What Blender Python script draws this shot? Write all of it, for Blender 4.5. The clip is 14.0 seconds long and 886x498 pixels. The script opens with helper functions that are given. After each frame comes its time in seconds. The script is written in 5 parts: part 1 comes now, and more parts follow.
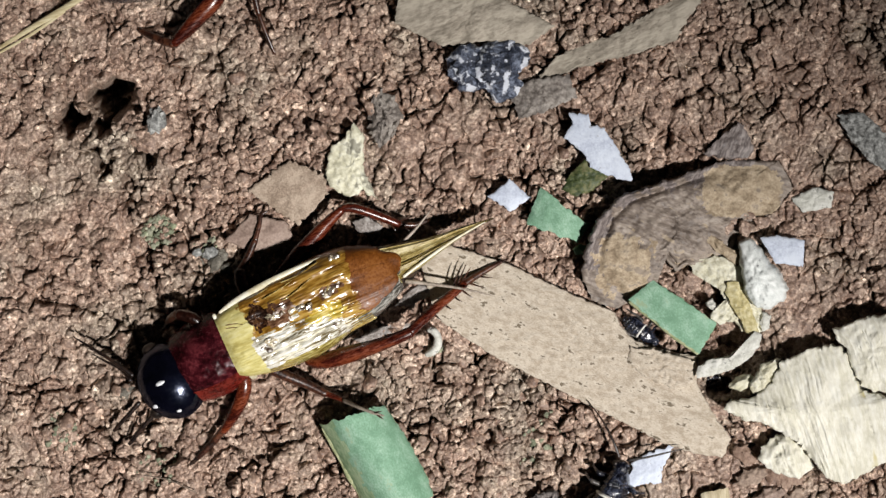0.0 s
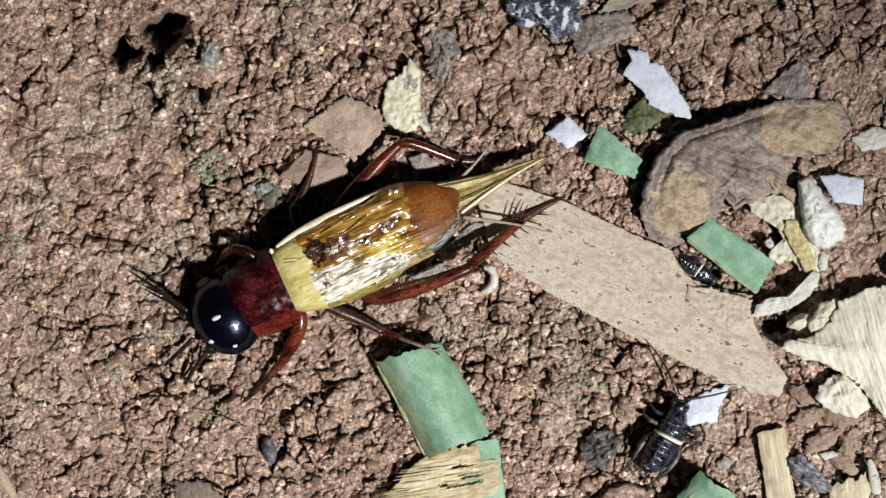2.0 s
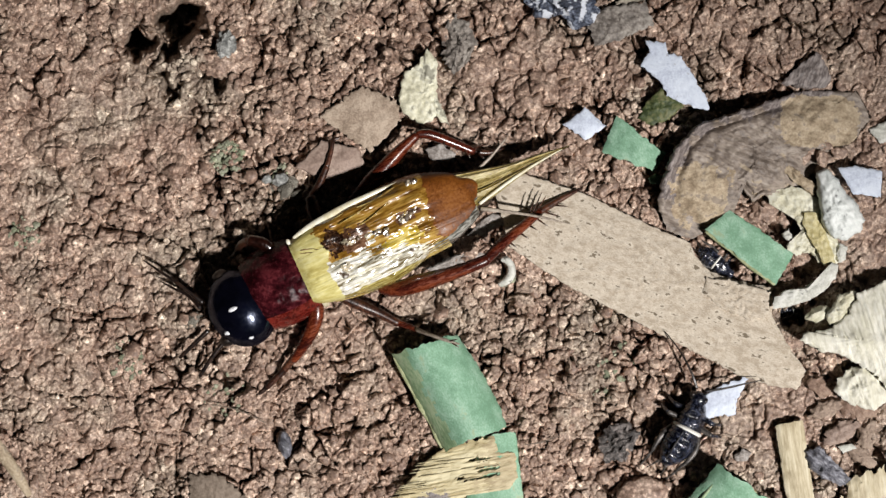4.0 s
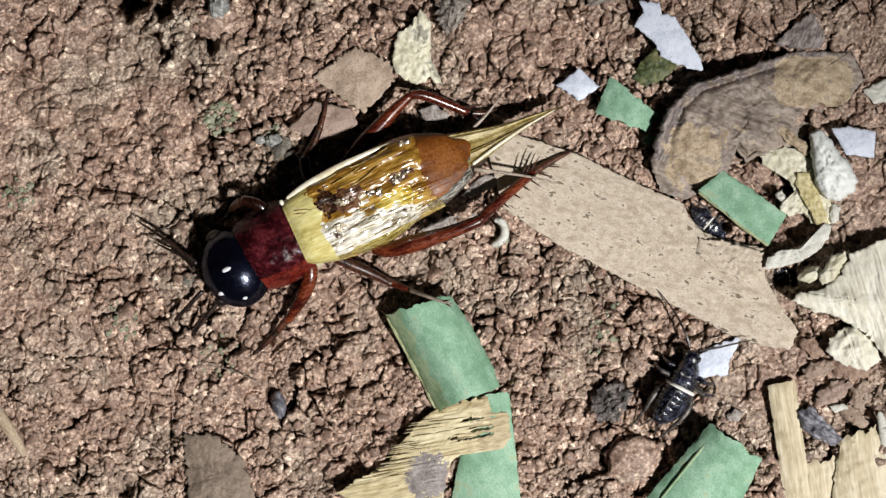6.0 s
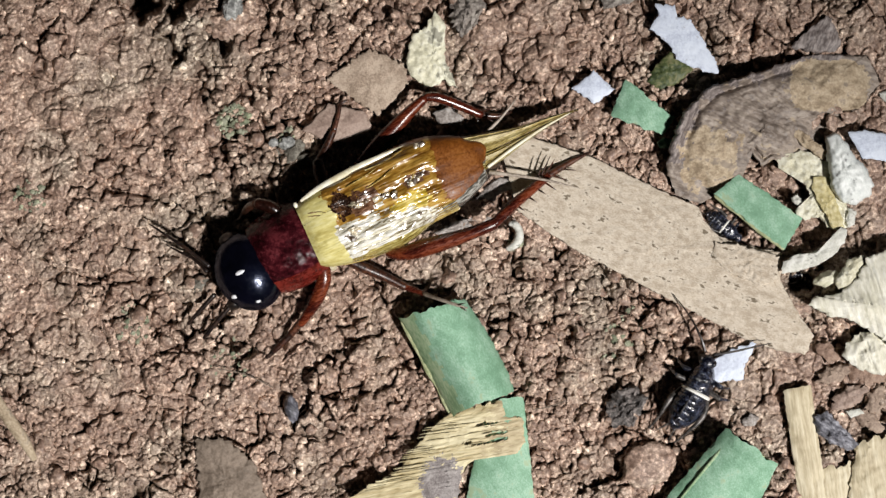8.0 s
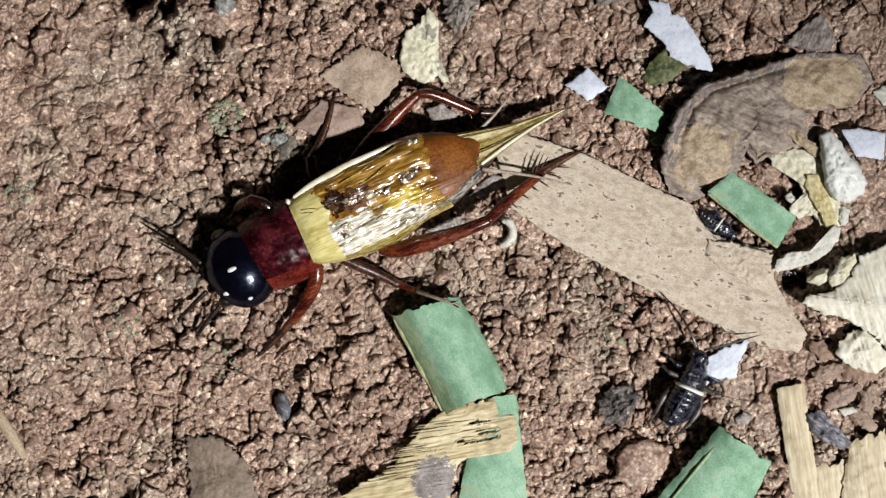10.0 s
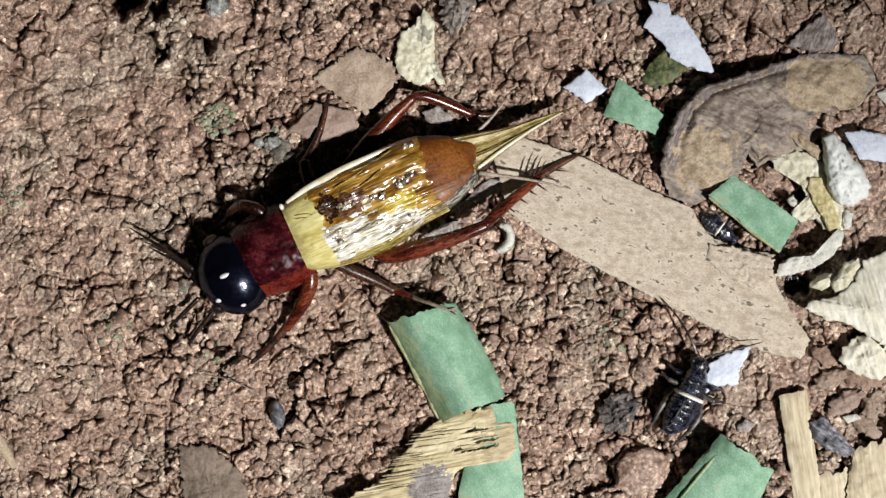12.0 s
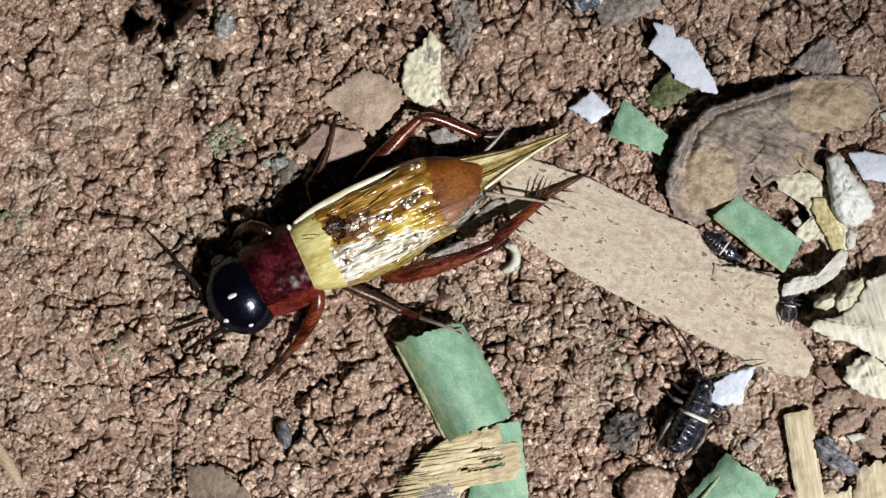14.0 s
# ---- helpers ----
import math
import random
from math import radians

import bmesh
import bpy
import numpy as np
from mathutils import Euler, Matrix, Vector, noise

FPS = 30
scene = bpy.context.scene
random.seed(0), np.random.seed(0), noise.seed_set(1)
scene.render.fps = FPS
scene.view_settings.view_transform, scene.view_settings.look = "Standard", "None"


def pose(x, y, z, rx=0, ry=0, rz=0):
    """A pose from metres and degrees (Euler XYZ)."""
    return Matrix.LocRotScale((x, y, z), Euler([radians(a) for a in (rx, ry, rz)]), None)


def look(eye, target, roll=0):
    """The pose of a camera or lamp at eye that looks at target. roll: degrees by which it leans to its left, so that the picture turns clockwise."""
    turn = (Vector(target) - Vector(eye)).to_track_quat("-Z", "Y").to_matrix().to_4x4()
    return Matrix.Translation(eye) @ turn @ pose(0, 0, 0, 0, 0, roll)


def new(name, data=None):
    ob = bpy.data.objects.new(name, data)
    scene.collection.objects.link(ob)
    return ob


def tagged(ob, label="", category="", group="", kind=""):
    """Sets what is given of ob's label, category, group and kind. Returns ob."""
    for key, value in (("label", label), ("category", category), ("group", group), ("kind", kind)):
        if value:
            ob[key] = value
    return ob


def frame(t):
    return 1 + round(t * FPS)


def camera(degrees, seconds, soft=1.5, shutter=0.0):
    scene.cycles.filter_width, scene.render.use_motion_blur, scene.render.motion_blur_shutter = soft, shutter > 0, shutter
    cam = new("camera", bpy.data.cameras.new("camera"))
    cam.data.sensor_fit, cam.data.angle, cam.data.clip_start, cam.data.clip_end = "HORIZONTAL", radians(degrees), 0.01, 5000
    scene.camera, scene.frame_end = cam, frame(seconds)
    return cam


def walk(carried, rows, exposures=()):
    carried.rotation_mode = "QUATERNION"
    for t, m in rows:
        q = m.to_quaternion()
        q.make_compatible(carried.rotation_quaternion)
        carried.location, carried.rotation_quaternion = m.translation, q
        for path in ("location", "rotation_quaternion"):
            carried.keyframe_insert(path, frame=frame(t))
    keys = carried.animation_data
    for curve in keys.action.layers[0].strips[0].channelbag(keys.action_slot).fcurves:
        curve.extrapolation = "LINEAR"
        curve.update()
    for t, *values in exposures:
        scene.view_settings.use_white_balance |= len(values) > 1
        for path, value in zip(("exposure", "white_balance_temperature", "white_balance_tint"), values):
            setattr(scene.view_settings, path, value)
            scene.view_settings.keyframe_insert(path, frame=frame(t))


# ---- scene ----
# A torch-lit patch of red soil, about 90 mm across, with a field cricket, two nymphs and litter.
cam = camera(36, 14.0, soft=1.4)
# seconds, place in millimetres, turn in degrees
PATH = [
    (0, 8.864, 5.873, 111.339, 1.187, 1.482, -0.465),
    (0.5, 5.711, 3.085, 110.765, 0.670, 1.188, -0.164),
    (1, 4.058, 2.242, 110.530, 0.273, 0.907, -0.056),
    (1.5, 3.584, 1.992, 110.993, 0.434, 0.841, -0.074),
    (2, 2.982, 2.157, 110.565, 0.500, 0.817, -0.082),
    (2.5, 0.911, 1.745, 110.408, 0.733, 0.523, -0.075),
    (3, 0.556, 1.722, 110.236, 0.792, 0.374, -0.026),
    (5.5, 0.753, -0.098, 109.819, 0.015, 0.218, -0.048),
    (6, 1.104, 0.176, 110.095, -0.457, 0.276, -0.048),
    (6.5, 0.545, 0.224, 110.320, -0.485, 0.009, 0.026),
    (7, 0.550, 0.210, 110.300, -0.259, -0.028, 0.047),
    (7.5, -0.066, -0.062, 109.858, -0.118, 0.040, 0.044),
    (10, -1.159, -0.608, 108.985, -0.018, -0.613, 0.178),
    (10.5, -1.042, -0.969, 109.002, 0.121, -0.621, 0.131),
    (11, -0.777, -1.169, 108.303, 0.061, -0.407, 0.105),
    (11.5, -1.573, -0.590, 107.996, -0.064, -0.705, 0.077),
    (12, -0.781, 0.181, 107.154, -0.223, -0.573, 0.059),
    (12.5, -1.117, 0.103, 106.993, 0.043, -0.689, 0.083),
    (13, -1.125, 0.354, 107.507, 0.134, -0.850, 0.143),
    (13.5, -1.399, 0.071, 107.465, 0.508, -0.851, 0.161),
    (14, -1.717, 0.678, 107.676, 0.353, -0.804, 0.044),
]
walk(cam, [(t, pose(x / 1000, y / 1000, z / 1000, rx, ry, rz)) for t, x, y, z, rx, ry, rz in PATH])

# ---- light: night, one hand torch from low on one side ----
world = bpy.data.worlds.new("night")
scene.world = world
world.use_nodes = True
world.node_tree.nodes["Background"].inputs["Color"].default_value = (0.8, 0.9, 1.0, 1)
world.node_tree.nodes["Background"].inputs["Strength"].default_value = 0.002
torch_data = bpy.data.lights.new("torch", "SPOT")
torch_data.energy = 25.0
torch_data.color = (1.0, 0.965, 0.93)
torch_data.shadow_soft_size = 0.015
torch_data.spot_size = radians(17.0)
torch_data.spot_blend = 1.0
torch = new("torch", torch_data)
torch.matrix_world = look((0.27, -0.22, 0.50), (-0.009, -0.024, 0.0))
scene.view_settings.exposure = 0.0

# ---- plan: a sheet in units of 0.0443 mm, v down, heights in the same units ----
U = 4.434e-5
STAND = 0.107


def at(u, v, h=0.0):
    """The place over the plan point (u, v), as sighted from the usual viewing height, at height h."""
    k = 1 - h * U / STAND
    x, y = 0.00017 + U * (u - 784), 0.00018 + U * (441 - v)
    return Vector((-0.0011 + (x + 0.0011) * k, 0.0001 + (y - 0.0001) * k, h * U))


class Shape:
    """Vertices in metres, faces and the material slot of each face."""

    def __init__(self):
        self.verts, self.faces, self.slots = [], [], []

    def face(self, ids, slot=0):
        self.faces.append(ids)
        self.slots.append(slot)

    def grid(self, rows, wrap=False, slot=None, flip=False):
        """Joins rows of places into a skin. Returns the index of its first vertex."""
        first, n = len(self.verts), len(rows[0])
        for row in rows:
            self.verts.extend(row)
        for i in range(len(rows) - 1):
            for j in range(n if wrap else n - 1):
                k = (j + 1) % n
                ids = (first + i * n + j, first + i * n + k, first + (i + 1) * n + k, first + (i + 1) * n + j)
                self.face(ids[::-1] if flip else ids, slot(i, j) if slot else 0)
        return first

    def mesh(self, name, mats, origin, smooth=True):
        data = bpy.data.meshes.new(name)
        data.from_pydata([tuple(p - origin) for p in self.verts], [], self.faces)
        for m in mats if isinstance(mats, (list, tuple)) else [mats]:
            data.materials.append(m)
        if any(self.slots):
            data.polygons.foreach_set("material_index", self.slots)
        if smooth:
            data.polygons.foreach_set("use_smooth", [True] * len(self.faces))
        bm = bmesh.new()
        bm.from_mesh(data)
        bmesh.ops.remove_doubles(bm, verts=bm.verts, dist=2e-8)
        bmesh.ops.recalc_face_normals(bm, faces=bm.faces)
        for e in bm.edges:
            if len(e.link_faces) == 2 and e.calc_face_angle(0.0) > 0.9:
                e.smooth = False
        bm.to_mesh(data)
        bm.free()
        data.update()
        return data


ORIGIN = {}


def thing(name, origin, label, category, group="", kind=""):
    ob = new(name)
    ob.empty_display_size = 0.001
    ob.location = origin
    ORIGIN[ob.name] = Vector(origin)
    return tagged(ob, label, category, group, kind)


def part(name, shape, mats, parent, label="", origin=None, smooth=True):
    base = ORIGIN[parent.name]
    o = Vector(origin) if origin is not None else base
    ob = new(name, shape.mesh(name, mats, o, smooth))
    ob.parent = parent
    ob.location = o - base
    ORIGIN[ob.name] = o
    return tagged(ob, label)


def solo(name, shape, mats, label, category, group="", kind="", smooth=True):
    c = sum(shape.verts, Vector()) / len(shape.verts)
    c.z = min(p.z for p in shape.verts)
    ob = new(name, shape.mesh(name, mats, c, smooth))
    ob.location = c
    ORIGIN[ob.name] = c
    return tagged(ob, label, category, group, kind)


def spin(points):
    """Points with the direction of the line through them, in the plan."""
    out = []
    for i, p in enumerate(points):
        a, b = points[max(i - 1, 0)], points[min(i + 1, len(points) - 1)]
        out.append(((b[0] - a[0]), (b[1] - a[1])))
    return out


def bend(points, steps=6):
    """A smooth line through points of any width, by Catmull-Rom."""
    out = []
    for i in range(len(points) - 1):
        p0, p1, p2, p3 = points[max(i - 1, 0)], points[i], points[i + 1], points[min(i + 2, len(points) - 1)]
        for s in range(steps):
            t = s / steps
            out.append(tuple(0.5 * (2 * b + (c - a) * t + (2 * a - 5 * b + 4 * c - d) * t * t + (3 * b - a - 3 * c + d) * t ** 3)
                             for a, b, c, d in zip(p0, p1, p2, p3)))
    out.append(tuple(points[-1]))
    return out


def tube(line, seg=10, shape=None, steps=5, flat=1.0):
    """A round limb along (u, v, h, radius), with closed ends; flat squeezes its height."""
    shape = shape or Shape()
    pts = bend(line, steps)
    places = [at(*p[:3]) for p in pts]
    rows = []
    for i, p in enumerate(places):
        d = (places[min(i + 1, len(places) - 1)] - places[max(i - 1, 0)]).normalized()
        side = d.cross(Vector((0, 0, 1)))
        side = side.normalized() if side.length > 1e-3 else Vector((1, 0, 0))
        up = side.cross(d)
        r = max(pts[i][3], 0.15) * U
        ring = [p + r * (math.cos(a) * side + flat * math.sin(a) * up) for a in (2 * math.pi * k / seg for k in range(seg))]
        if i == 0:
            rows.append([p - 0.5 * r * d + 0.4 * (q - p) for q in ring])
        rows.append(ring)
        if i == len(places) - 1:
            rows.append([p + 0.5 * r * d + 0.4 * (q - p) for q in ring])
    first = shape.grid(rows, wrap=True)
    shape.face(tuple(range(first + seg))[first:])
    n = len(shape.verts)
    shape.face(tuple(range(n - seg, n)))
    return shape


def ball(u, v, h, a, b, c, turn=25.5, seg=28, lump=0.0, grain=10.0, shape=None, tilt=0.0):
    """An egg of half axes a (along turn), b and c (up), in plan units, with lumps."""
    shape = shape or Shape()
    o = at(u, v, h)
    m = pose(0, 0, 0, 0, 0, turn) @ pose(0, 0, 0, 0, tilt, 0)
    rows = []
    for i in range(seg // 2 + 1):
        th = math.pi * min(max(i / (seg // 2), 0.004), 0.996)
        row = []
        for j in range(seg):
            ph = 2 * math.pi * j / seg
            n = Vector((math.cos(th), math.sin(th) * math.cos(ph), math.sin(th) * math.sin(ph)))
            k = 1.0
            if lump:
                q = Vector((n.x * a + u, n.y * b + v, n.z * c + 7.7)) / grain
                k += lump * (noise.noise(q) + 0.5 * noise.noise(q * 2.3))
            row.append(o + U * k * (m @ Vector((n.x * a, n.y * b, n.z * c))))
        rows.append(row)
    first = shape.grid(rows, wrap=True)
    shape.face(tuple(range(first, first + seg)))
    n = len(shape.verts)
    shape.face(tuple(range(n - seg, n)))
    return shape


def loft(rings, a0=-90.0, a1=90.0, seg=30, power=0.7, wall=0.0, slot=None, ripple=None, shape=None, steps=4, t0=0.0, t1=1.0, raise_by=0.0, floor=2.0):
    """An arched shell over rings of (u, v, edge height, half width, top height); wall gives it thickness, 0 closes it below."""
    shape = shape or Shape()
    pts = bend(rings, steps)
    dirs = spin(pts)

    def skin(inset):
        rows = []
        for (u, v, hc, w, top), (du, dv) in zip(pts, dirs):
            n = math.hypot(du, dv) or 1
            row = []
            for k in range(seg + 1):
                f = radians(a0 + (a1 - a0) * k / seg)
                s, c = math.sin(f), math.cos(f)
                y = (max(w, 0.5) - inset) * math.copysign(abs(s) ** power, s)
                z = raise_by + hc + (top - hc - inset) * math.copysign(abs(c) ** power, c)
                if ripple:
                    z += ripple(len(rows) / (len(pts) - 1), t0 + (t1 - t0) * k / seg)
                row.append(at(u - dv / n * y, v + du / n * y, max(z, floor)))
            rows.append(row)
        return rows

    outer = skin(0.0)
    shape.grid(outer, slot=(lambda i, j: slot(i / (len(pts) - 1), t0 + (t1 - t0) * j / seg)) if slot else None)
    if wall:
        inner = skin(wall)
        shape.grid(inner, flip=True)
        shape.grid([[r[0] for r in outer], [r[0] for r in inner]])
        shape.grid([[r[-1] for r in outer], [r[-1] for r in inner]], flip=True)
        shape.grid([outer[0], inner[0]], flip=True)
        shape.grid([outer[-1], inner[-1]])
    else:
        shape.face(tuple(range(seg + 1)))
        n = len(outer) * (seg + 1)
        shape.face(tuple(range(n - seg - 1, n)))
    return shape


def ragged(outline, spacing=4.0, jitter=2.0, seed=0.0):
    """A closed outline cut into short steps and roughened."""
    out = []
    for (u0, v0), (u1, v1) in zip(outline, outline[1:] + outline[:1]):
        n = max(1, round(math.hypot(u1 - u0, v1 - v0) / spacing))
        for k in range(n):
            u, v = u0 + (u1 - u0) * k / n, v0 + (v1 - v0) * k / n
            q = Vector((u / 9, v / 9, seed))
            out.append((u + jitter * (noise.noise(q) + 0.6 * noise.noise(q * 3)), v + jitter * (noise.noise(q + Vector((31, 7, 0))) + 0.6 * noise.noise(q * 3.1))))
    return out


def flake(outline, h=14.0, thick=6.0, cup=0.0, rough=2.0, grain=14.0, jitter=2.5, tilt=(0.0, 0.0), rings=9, seed=1.0, relief=None, shape=None, spacing=4.0, patch=None):
    """A thin irregular piece: top, underside and a broken rim; cup raises its middle (or, below 0, its rim); patch picks a material by place."""
    shape = shape or Shape()
    edge, plain = ragged(outline, spacing, jitter, seed), ragged(outline, spacing, 0.0)
    cu, cv = sum(p[0] for p in edge) / len(edge), sum(p[1] for p in edge) / len(edge)
    rings = max(rings, int(max(math.hypot(u - cu, v - cv) for u, v in edge) / 4.5))

    def height(u, v, s):
        z = h + cup * (1 - s * s) + tilt[0] * (u - cu) + tilt[1] * (v - cv)
        q = Vector((u / grain, v / grain, seed))
        z += rough * (noise.noise(q) + 0.5 * noise.noise(q * 2.2) + 0.3 * noise.noise(q * 5.1))
        return z + (relief(u, v, s) if relief else 0.0)

    tops, lows, spots = [], [], []
    for k in range(rings + 1):
        s = max(k / rings, 0.02)
        rag = s ** 5
        ring = [(cu + s * (p[0] + rag * (u - p[0]) - cu), cv + s * (p[1] + rag * (v - p[1]) - cv)) for (u, v), p in zip(edge, plain)]
        zs = [height(u, v, s) for u, v in ring]
        spots.append(ring)
        rim = 1.5 if k == rings else 0.0
        tops.append([at(u, v, z - rim) for (u, v), z in zip(ring, zs)])
        lows.append([at(u, v, max(z - thick, 0.5)) for (u, v), z in zip(ring, zs)])
    shape.grid(tops, wrap=True, slot=(lambda i, j: patch(*spots[i][j])) if patch else None)
    shape.grid(lows, wrap=True, flip=True)
    shape.grid([tops[-1], lows[-1]], wrap=True)
    n = len(edge)
    shape.face(tuple(range(n)))
    return shape


def curled(a, b, c, d, h=20.0, arc=30.0, thick=7.0, lift=(0.0, 0.0), ns=34, nt=22, jitter=4.0, rough=1.5, seed=1.0, lean=0.0, roll=1.0, dip=0.0, bow=0.0, tint=0.0):
    """A strip with corners a, b (one end) and d, c (the other), arched across; lift raises its ends, lean one side."""
    shape = Shape()
    tops, lows = [], []
    for i in range(ns + 1):
        tops.append([]), lows.append([])
        for j in range(nt + 1):
            s, t = i / ns, j / nt
            u = (1 - s) * ((1 - t) * a[0] + t * b[0]) + s * ((1 - t) * d[0] + t * c[0])
            v = (1 - s) * ((1 - t) * a[1] + t * b[1]) + s * ((1 - t) * d[1] + t * c[1])
            q = Vector((u / 12, v / 12, seed))
            end = max(0.0, abs(2 * s - 1) - 0.8) / 0.2
            side = max(0.0, abs(2 * t - 1) - 0.85) / 0.15
            e = jitter * (noise.noise(q) + 0.6 * noise.noise(q * 2.7))
            f = 0.4 * jitter * noise.noise(q * 2.1 + Vector((9, 9, 9)))
            lu, lv = d[0] - a[0], d[1] - a[1]
            ln = math.hypot(lu, lv)
            wu, wv = b[0] - a[0], b[1] - a[1]
            wn = math.hypot(wu, wv)
            f = f * side + bow * t * (1 - (2 * s - 1) ** 2)
            u += e * end * lu / ln + f * wu / wn
            v += e * end * lv / ln + f * wv / wn
            x = abs(2 * t - 1)
            z = h + arc * (1 - x ** (2 * roll)) + lift[0] * (1 - s) ** 2 + lift[1] * s * s + lean * (t - 0.5) - dip * (1 - (2 * s - 1) ** 2)
            z += rough * (noise.noise(q * 0.8) + 0.5 * noise.noise(q * 2))
            rim = 1.2 if i in (0, ns) or j in (0, nt) else 0.0
            tops[-1].append(at(u, v, max(z - rim, 2)))
            lows[-1].append(at(u, v, max(z - thick, 0.5)))
    shape.grid(tops, slot=lambda i, j: 2 if j / nt < tint * (1 + 0.5 * noise.noise(Vector((i / 4, j / 3, seed)))) else 0)
    shape.grid(lows, flip=True)
    cut = lambda i, j: 1
    shape.grid([tops[0], lows[0]], flip=True, slot=cut)
    shape.grid([tops[-1], lows[-1]], slot=cut)
    shape.grid([[r[0] for r in tops], [r[0] for r in lows]], slot=cut)
    shape.grid([[r[-1] for r in tops], [r[-1] for r in lows]], flip=True, slot=cut)
    return shape

# ---- materials ----
def ramp(nt, fac, stops):
    r = nt.nodes.new("ShaderNodeValToRGB")
    while len(r.color_ramp.elements) < len(stops):
        r.color_ramp.elements.new(0.5)
    for e, (p, c) in zip(r.color_ramp.elements, stops):
        e.position, e.color = p, (*c, 1)
    nt.links.new(fac, r.inputs[0])
    return r.outputs[0]


def mixed(nt, fac, a, b, mode="MIX"):
    m = nt.nodes.new("ShaderNodeMix")
    m.data_type, m.blend_type = "RGBA", mode
    for value, socket in ((fac, m.inputs[0]), (a, m.inputs[6]), (b, m.inputs[7])):
        if isinstance(value, (int, float)):
            socket.default_value = value
        elif isinstance(value, tuple):
            socket.default_value = (*value, 1)
        else:
            nt.links.new(value, socket)
    return m.outputs[2]


def wave(nt, co, mm, detail=4.0, rough=0.55):
    """Noise whose features are about mm millimetres wide."""
    n = nt.nodes.new("ShaderNodeTexNoise")
    n.inputs["Scale"].default_value = 1000.0 / mm
    n.inputs["Detail"].default_value = detail
    n.inputs["Roughness"].default_value = rough
    nt.links.new(co, n.inputs["Vector"])
    return n.outputs[0]


def stretched(nt, co, turn, scale):
    m = nt.nodes.new("ShaderNodeMapping")
    m.vector_type = "TEXTURE"
    m.inputs["Rotation"].default_value = (0, 0, radians(turn))
    m.inputs["Scale"].default_value = scale
    nt.links.new(co, m.inputs["Vector"])
    return m.outputs[0]


def surface(name, dark, mid, light, mm=2.0, fine=0.3, rough=0.7, bump=0.3, depth=0.05, spec=0.4, coat=0.0, coat_ior=1.6, coat_rough=0.06, turn=None, stretch=(6, 1, 1),
            speck=None, speck_mm=1.0, speck_at=0.66, island=0.0, sss=0.0, ior=1.5):
    """A procedural surface: colour varied at two scales, fine relief, optional specks and grain along a direction."""
    m = bpy.data.materials.new(name)
    m.use_nodes = True
    nt = m.node_tree
    bsdf = nt.nodes["Principled BSDF"]
    co = nt.nodes.new("ShaderNodeTexCoord").outputs["Object"]
    if turn is not None:
        co = stretched(nt, co, turn, stretch)
    big, small = wave(nt, co, mm), wave(nt, co, fine, 5.0, 0.65)
    both = nt.nodes.new("ShaderNodeMath")
    both.operation = "MULTIPLY_ADD"
    nt.links.new(small, both.inputs[0])
    both.inputs[1].default_value = 0.5
    half = nt.nodes.new("ShaderNodeMath")
    half.operation = "MULTIPLY"
    half.inputs[1].default_value = 0.5
    nt.links.new(big, half.inputs[0])
    nt.links.new(half.outputs[0], both.inputs[2])
    col = ramp(nt, both.outputs[0], [(0.41, dark), (0.5, mid), (0.59, light)])
    if island:
        geo = nt.nodes.new("ShaderNodeNewGeometry")
        tone = ramp(nt, geo.outputs["Random Per Island"], [(0.0, (1 - island,) * 3), (0.85, (1.0, 1.0, 1.0)), (0.95, (1 + 1.3 * island,) * 3)])
        col = mixed(nt, 1.0, col, tone, "MULTIPLY")
    if speck:
        spots = wave(nt, co, speck_mm, 3.0)
        s = ramp(nt, spots, [(speck_at, (0, 0, 0)), (speck_at + 0.05, (1, 1, 1))])
        col = mixed(nt, s, col, speck)
    nt.links.new(col, bsdf.inputs["Base Color"])
    gloss = ramp(nt, small, [(0.3, (max(rough - 0.15, 0.03),) * 3), (0.7, (min(rough + 0.12, 1.0),) * 3)])
    nt.links.new(gloss, bsdf.inputs["Roughness"])
    bsdf.inputs["Specular IOR Level"].default_value = spec
    bsdf.inputs["IOR"].default_value = ior
    if coat:
        bsdf.inputs["Coat Weight"].default_value = coat
        bsdf.inputs["Coat IOR"].default_value = coat_ior
        bsdf.inputs["Coat Roughness"].default_value = coat_rough
    if sss:
        bsdf.inputs["Subsurface Weight"].default_value = sss
        bsdf.inputs["Subsurface Radius"].default_value = (0.0006, 0.0004, 0.0002)
        bsdf.inputs["Subsurface Scale"].default_value = 1.0
    b = nt.nodes.new("ShaderNodeBump")
    b.inputs["Strength"].default_value = bump
    b.inputs["Distance"].default_value = depth / 1000
    nt.links.new(small, b.inputs["Height"])
    nt.links.new(b.outputs[0], bsdf.inputs["Normal"])
    return m


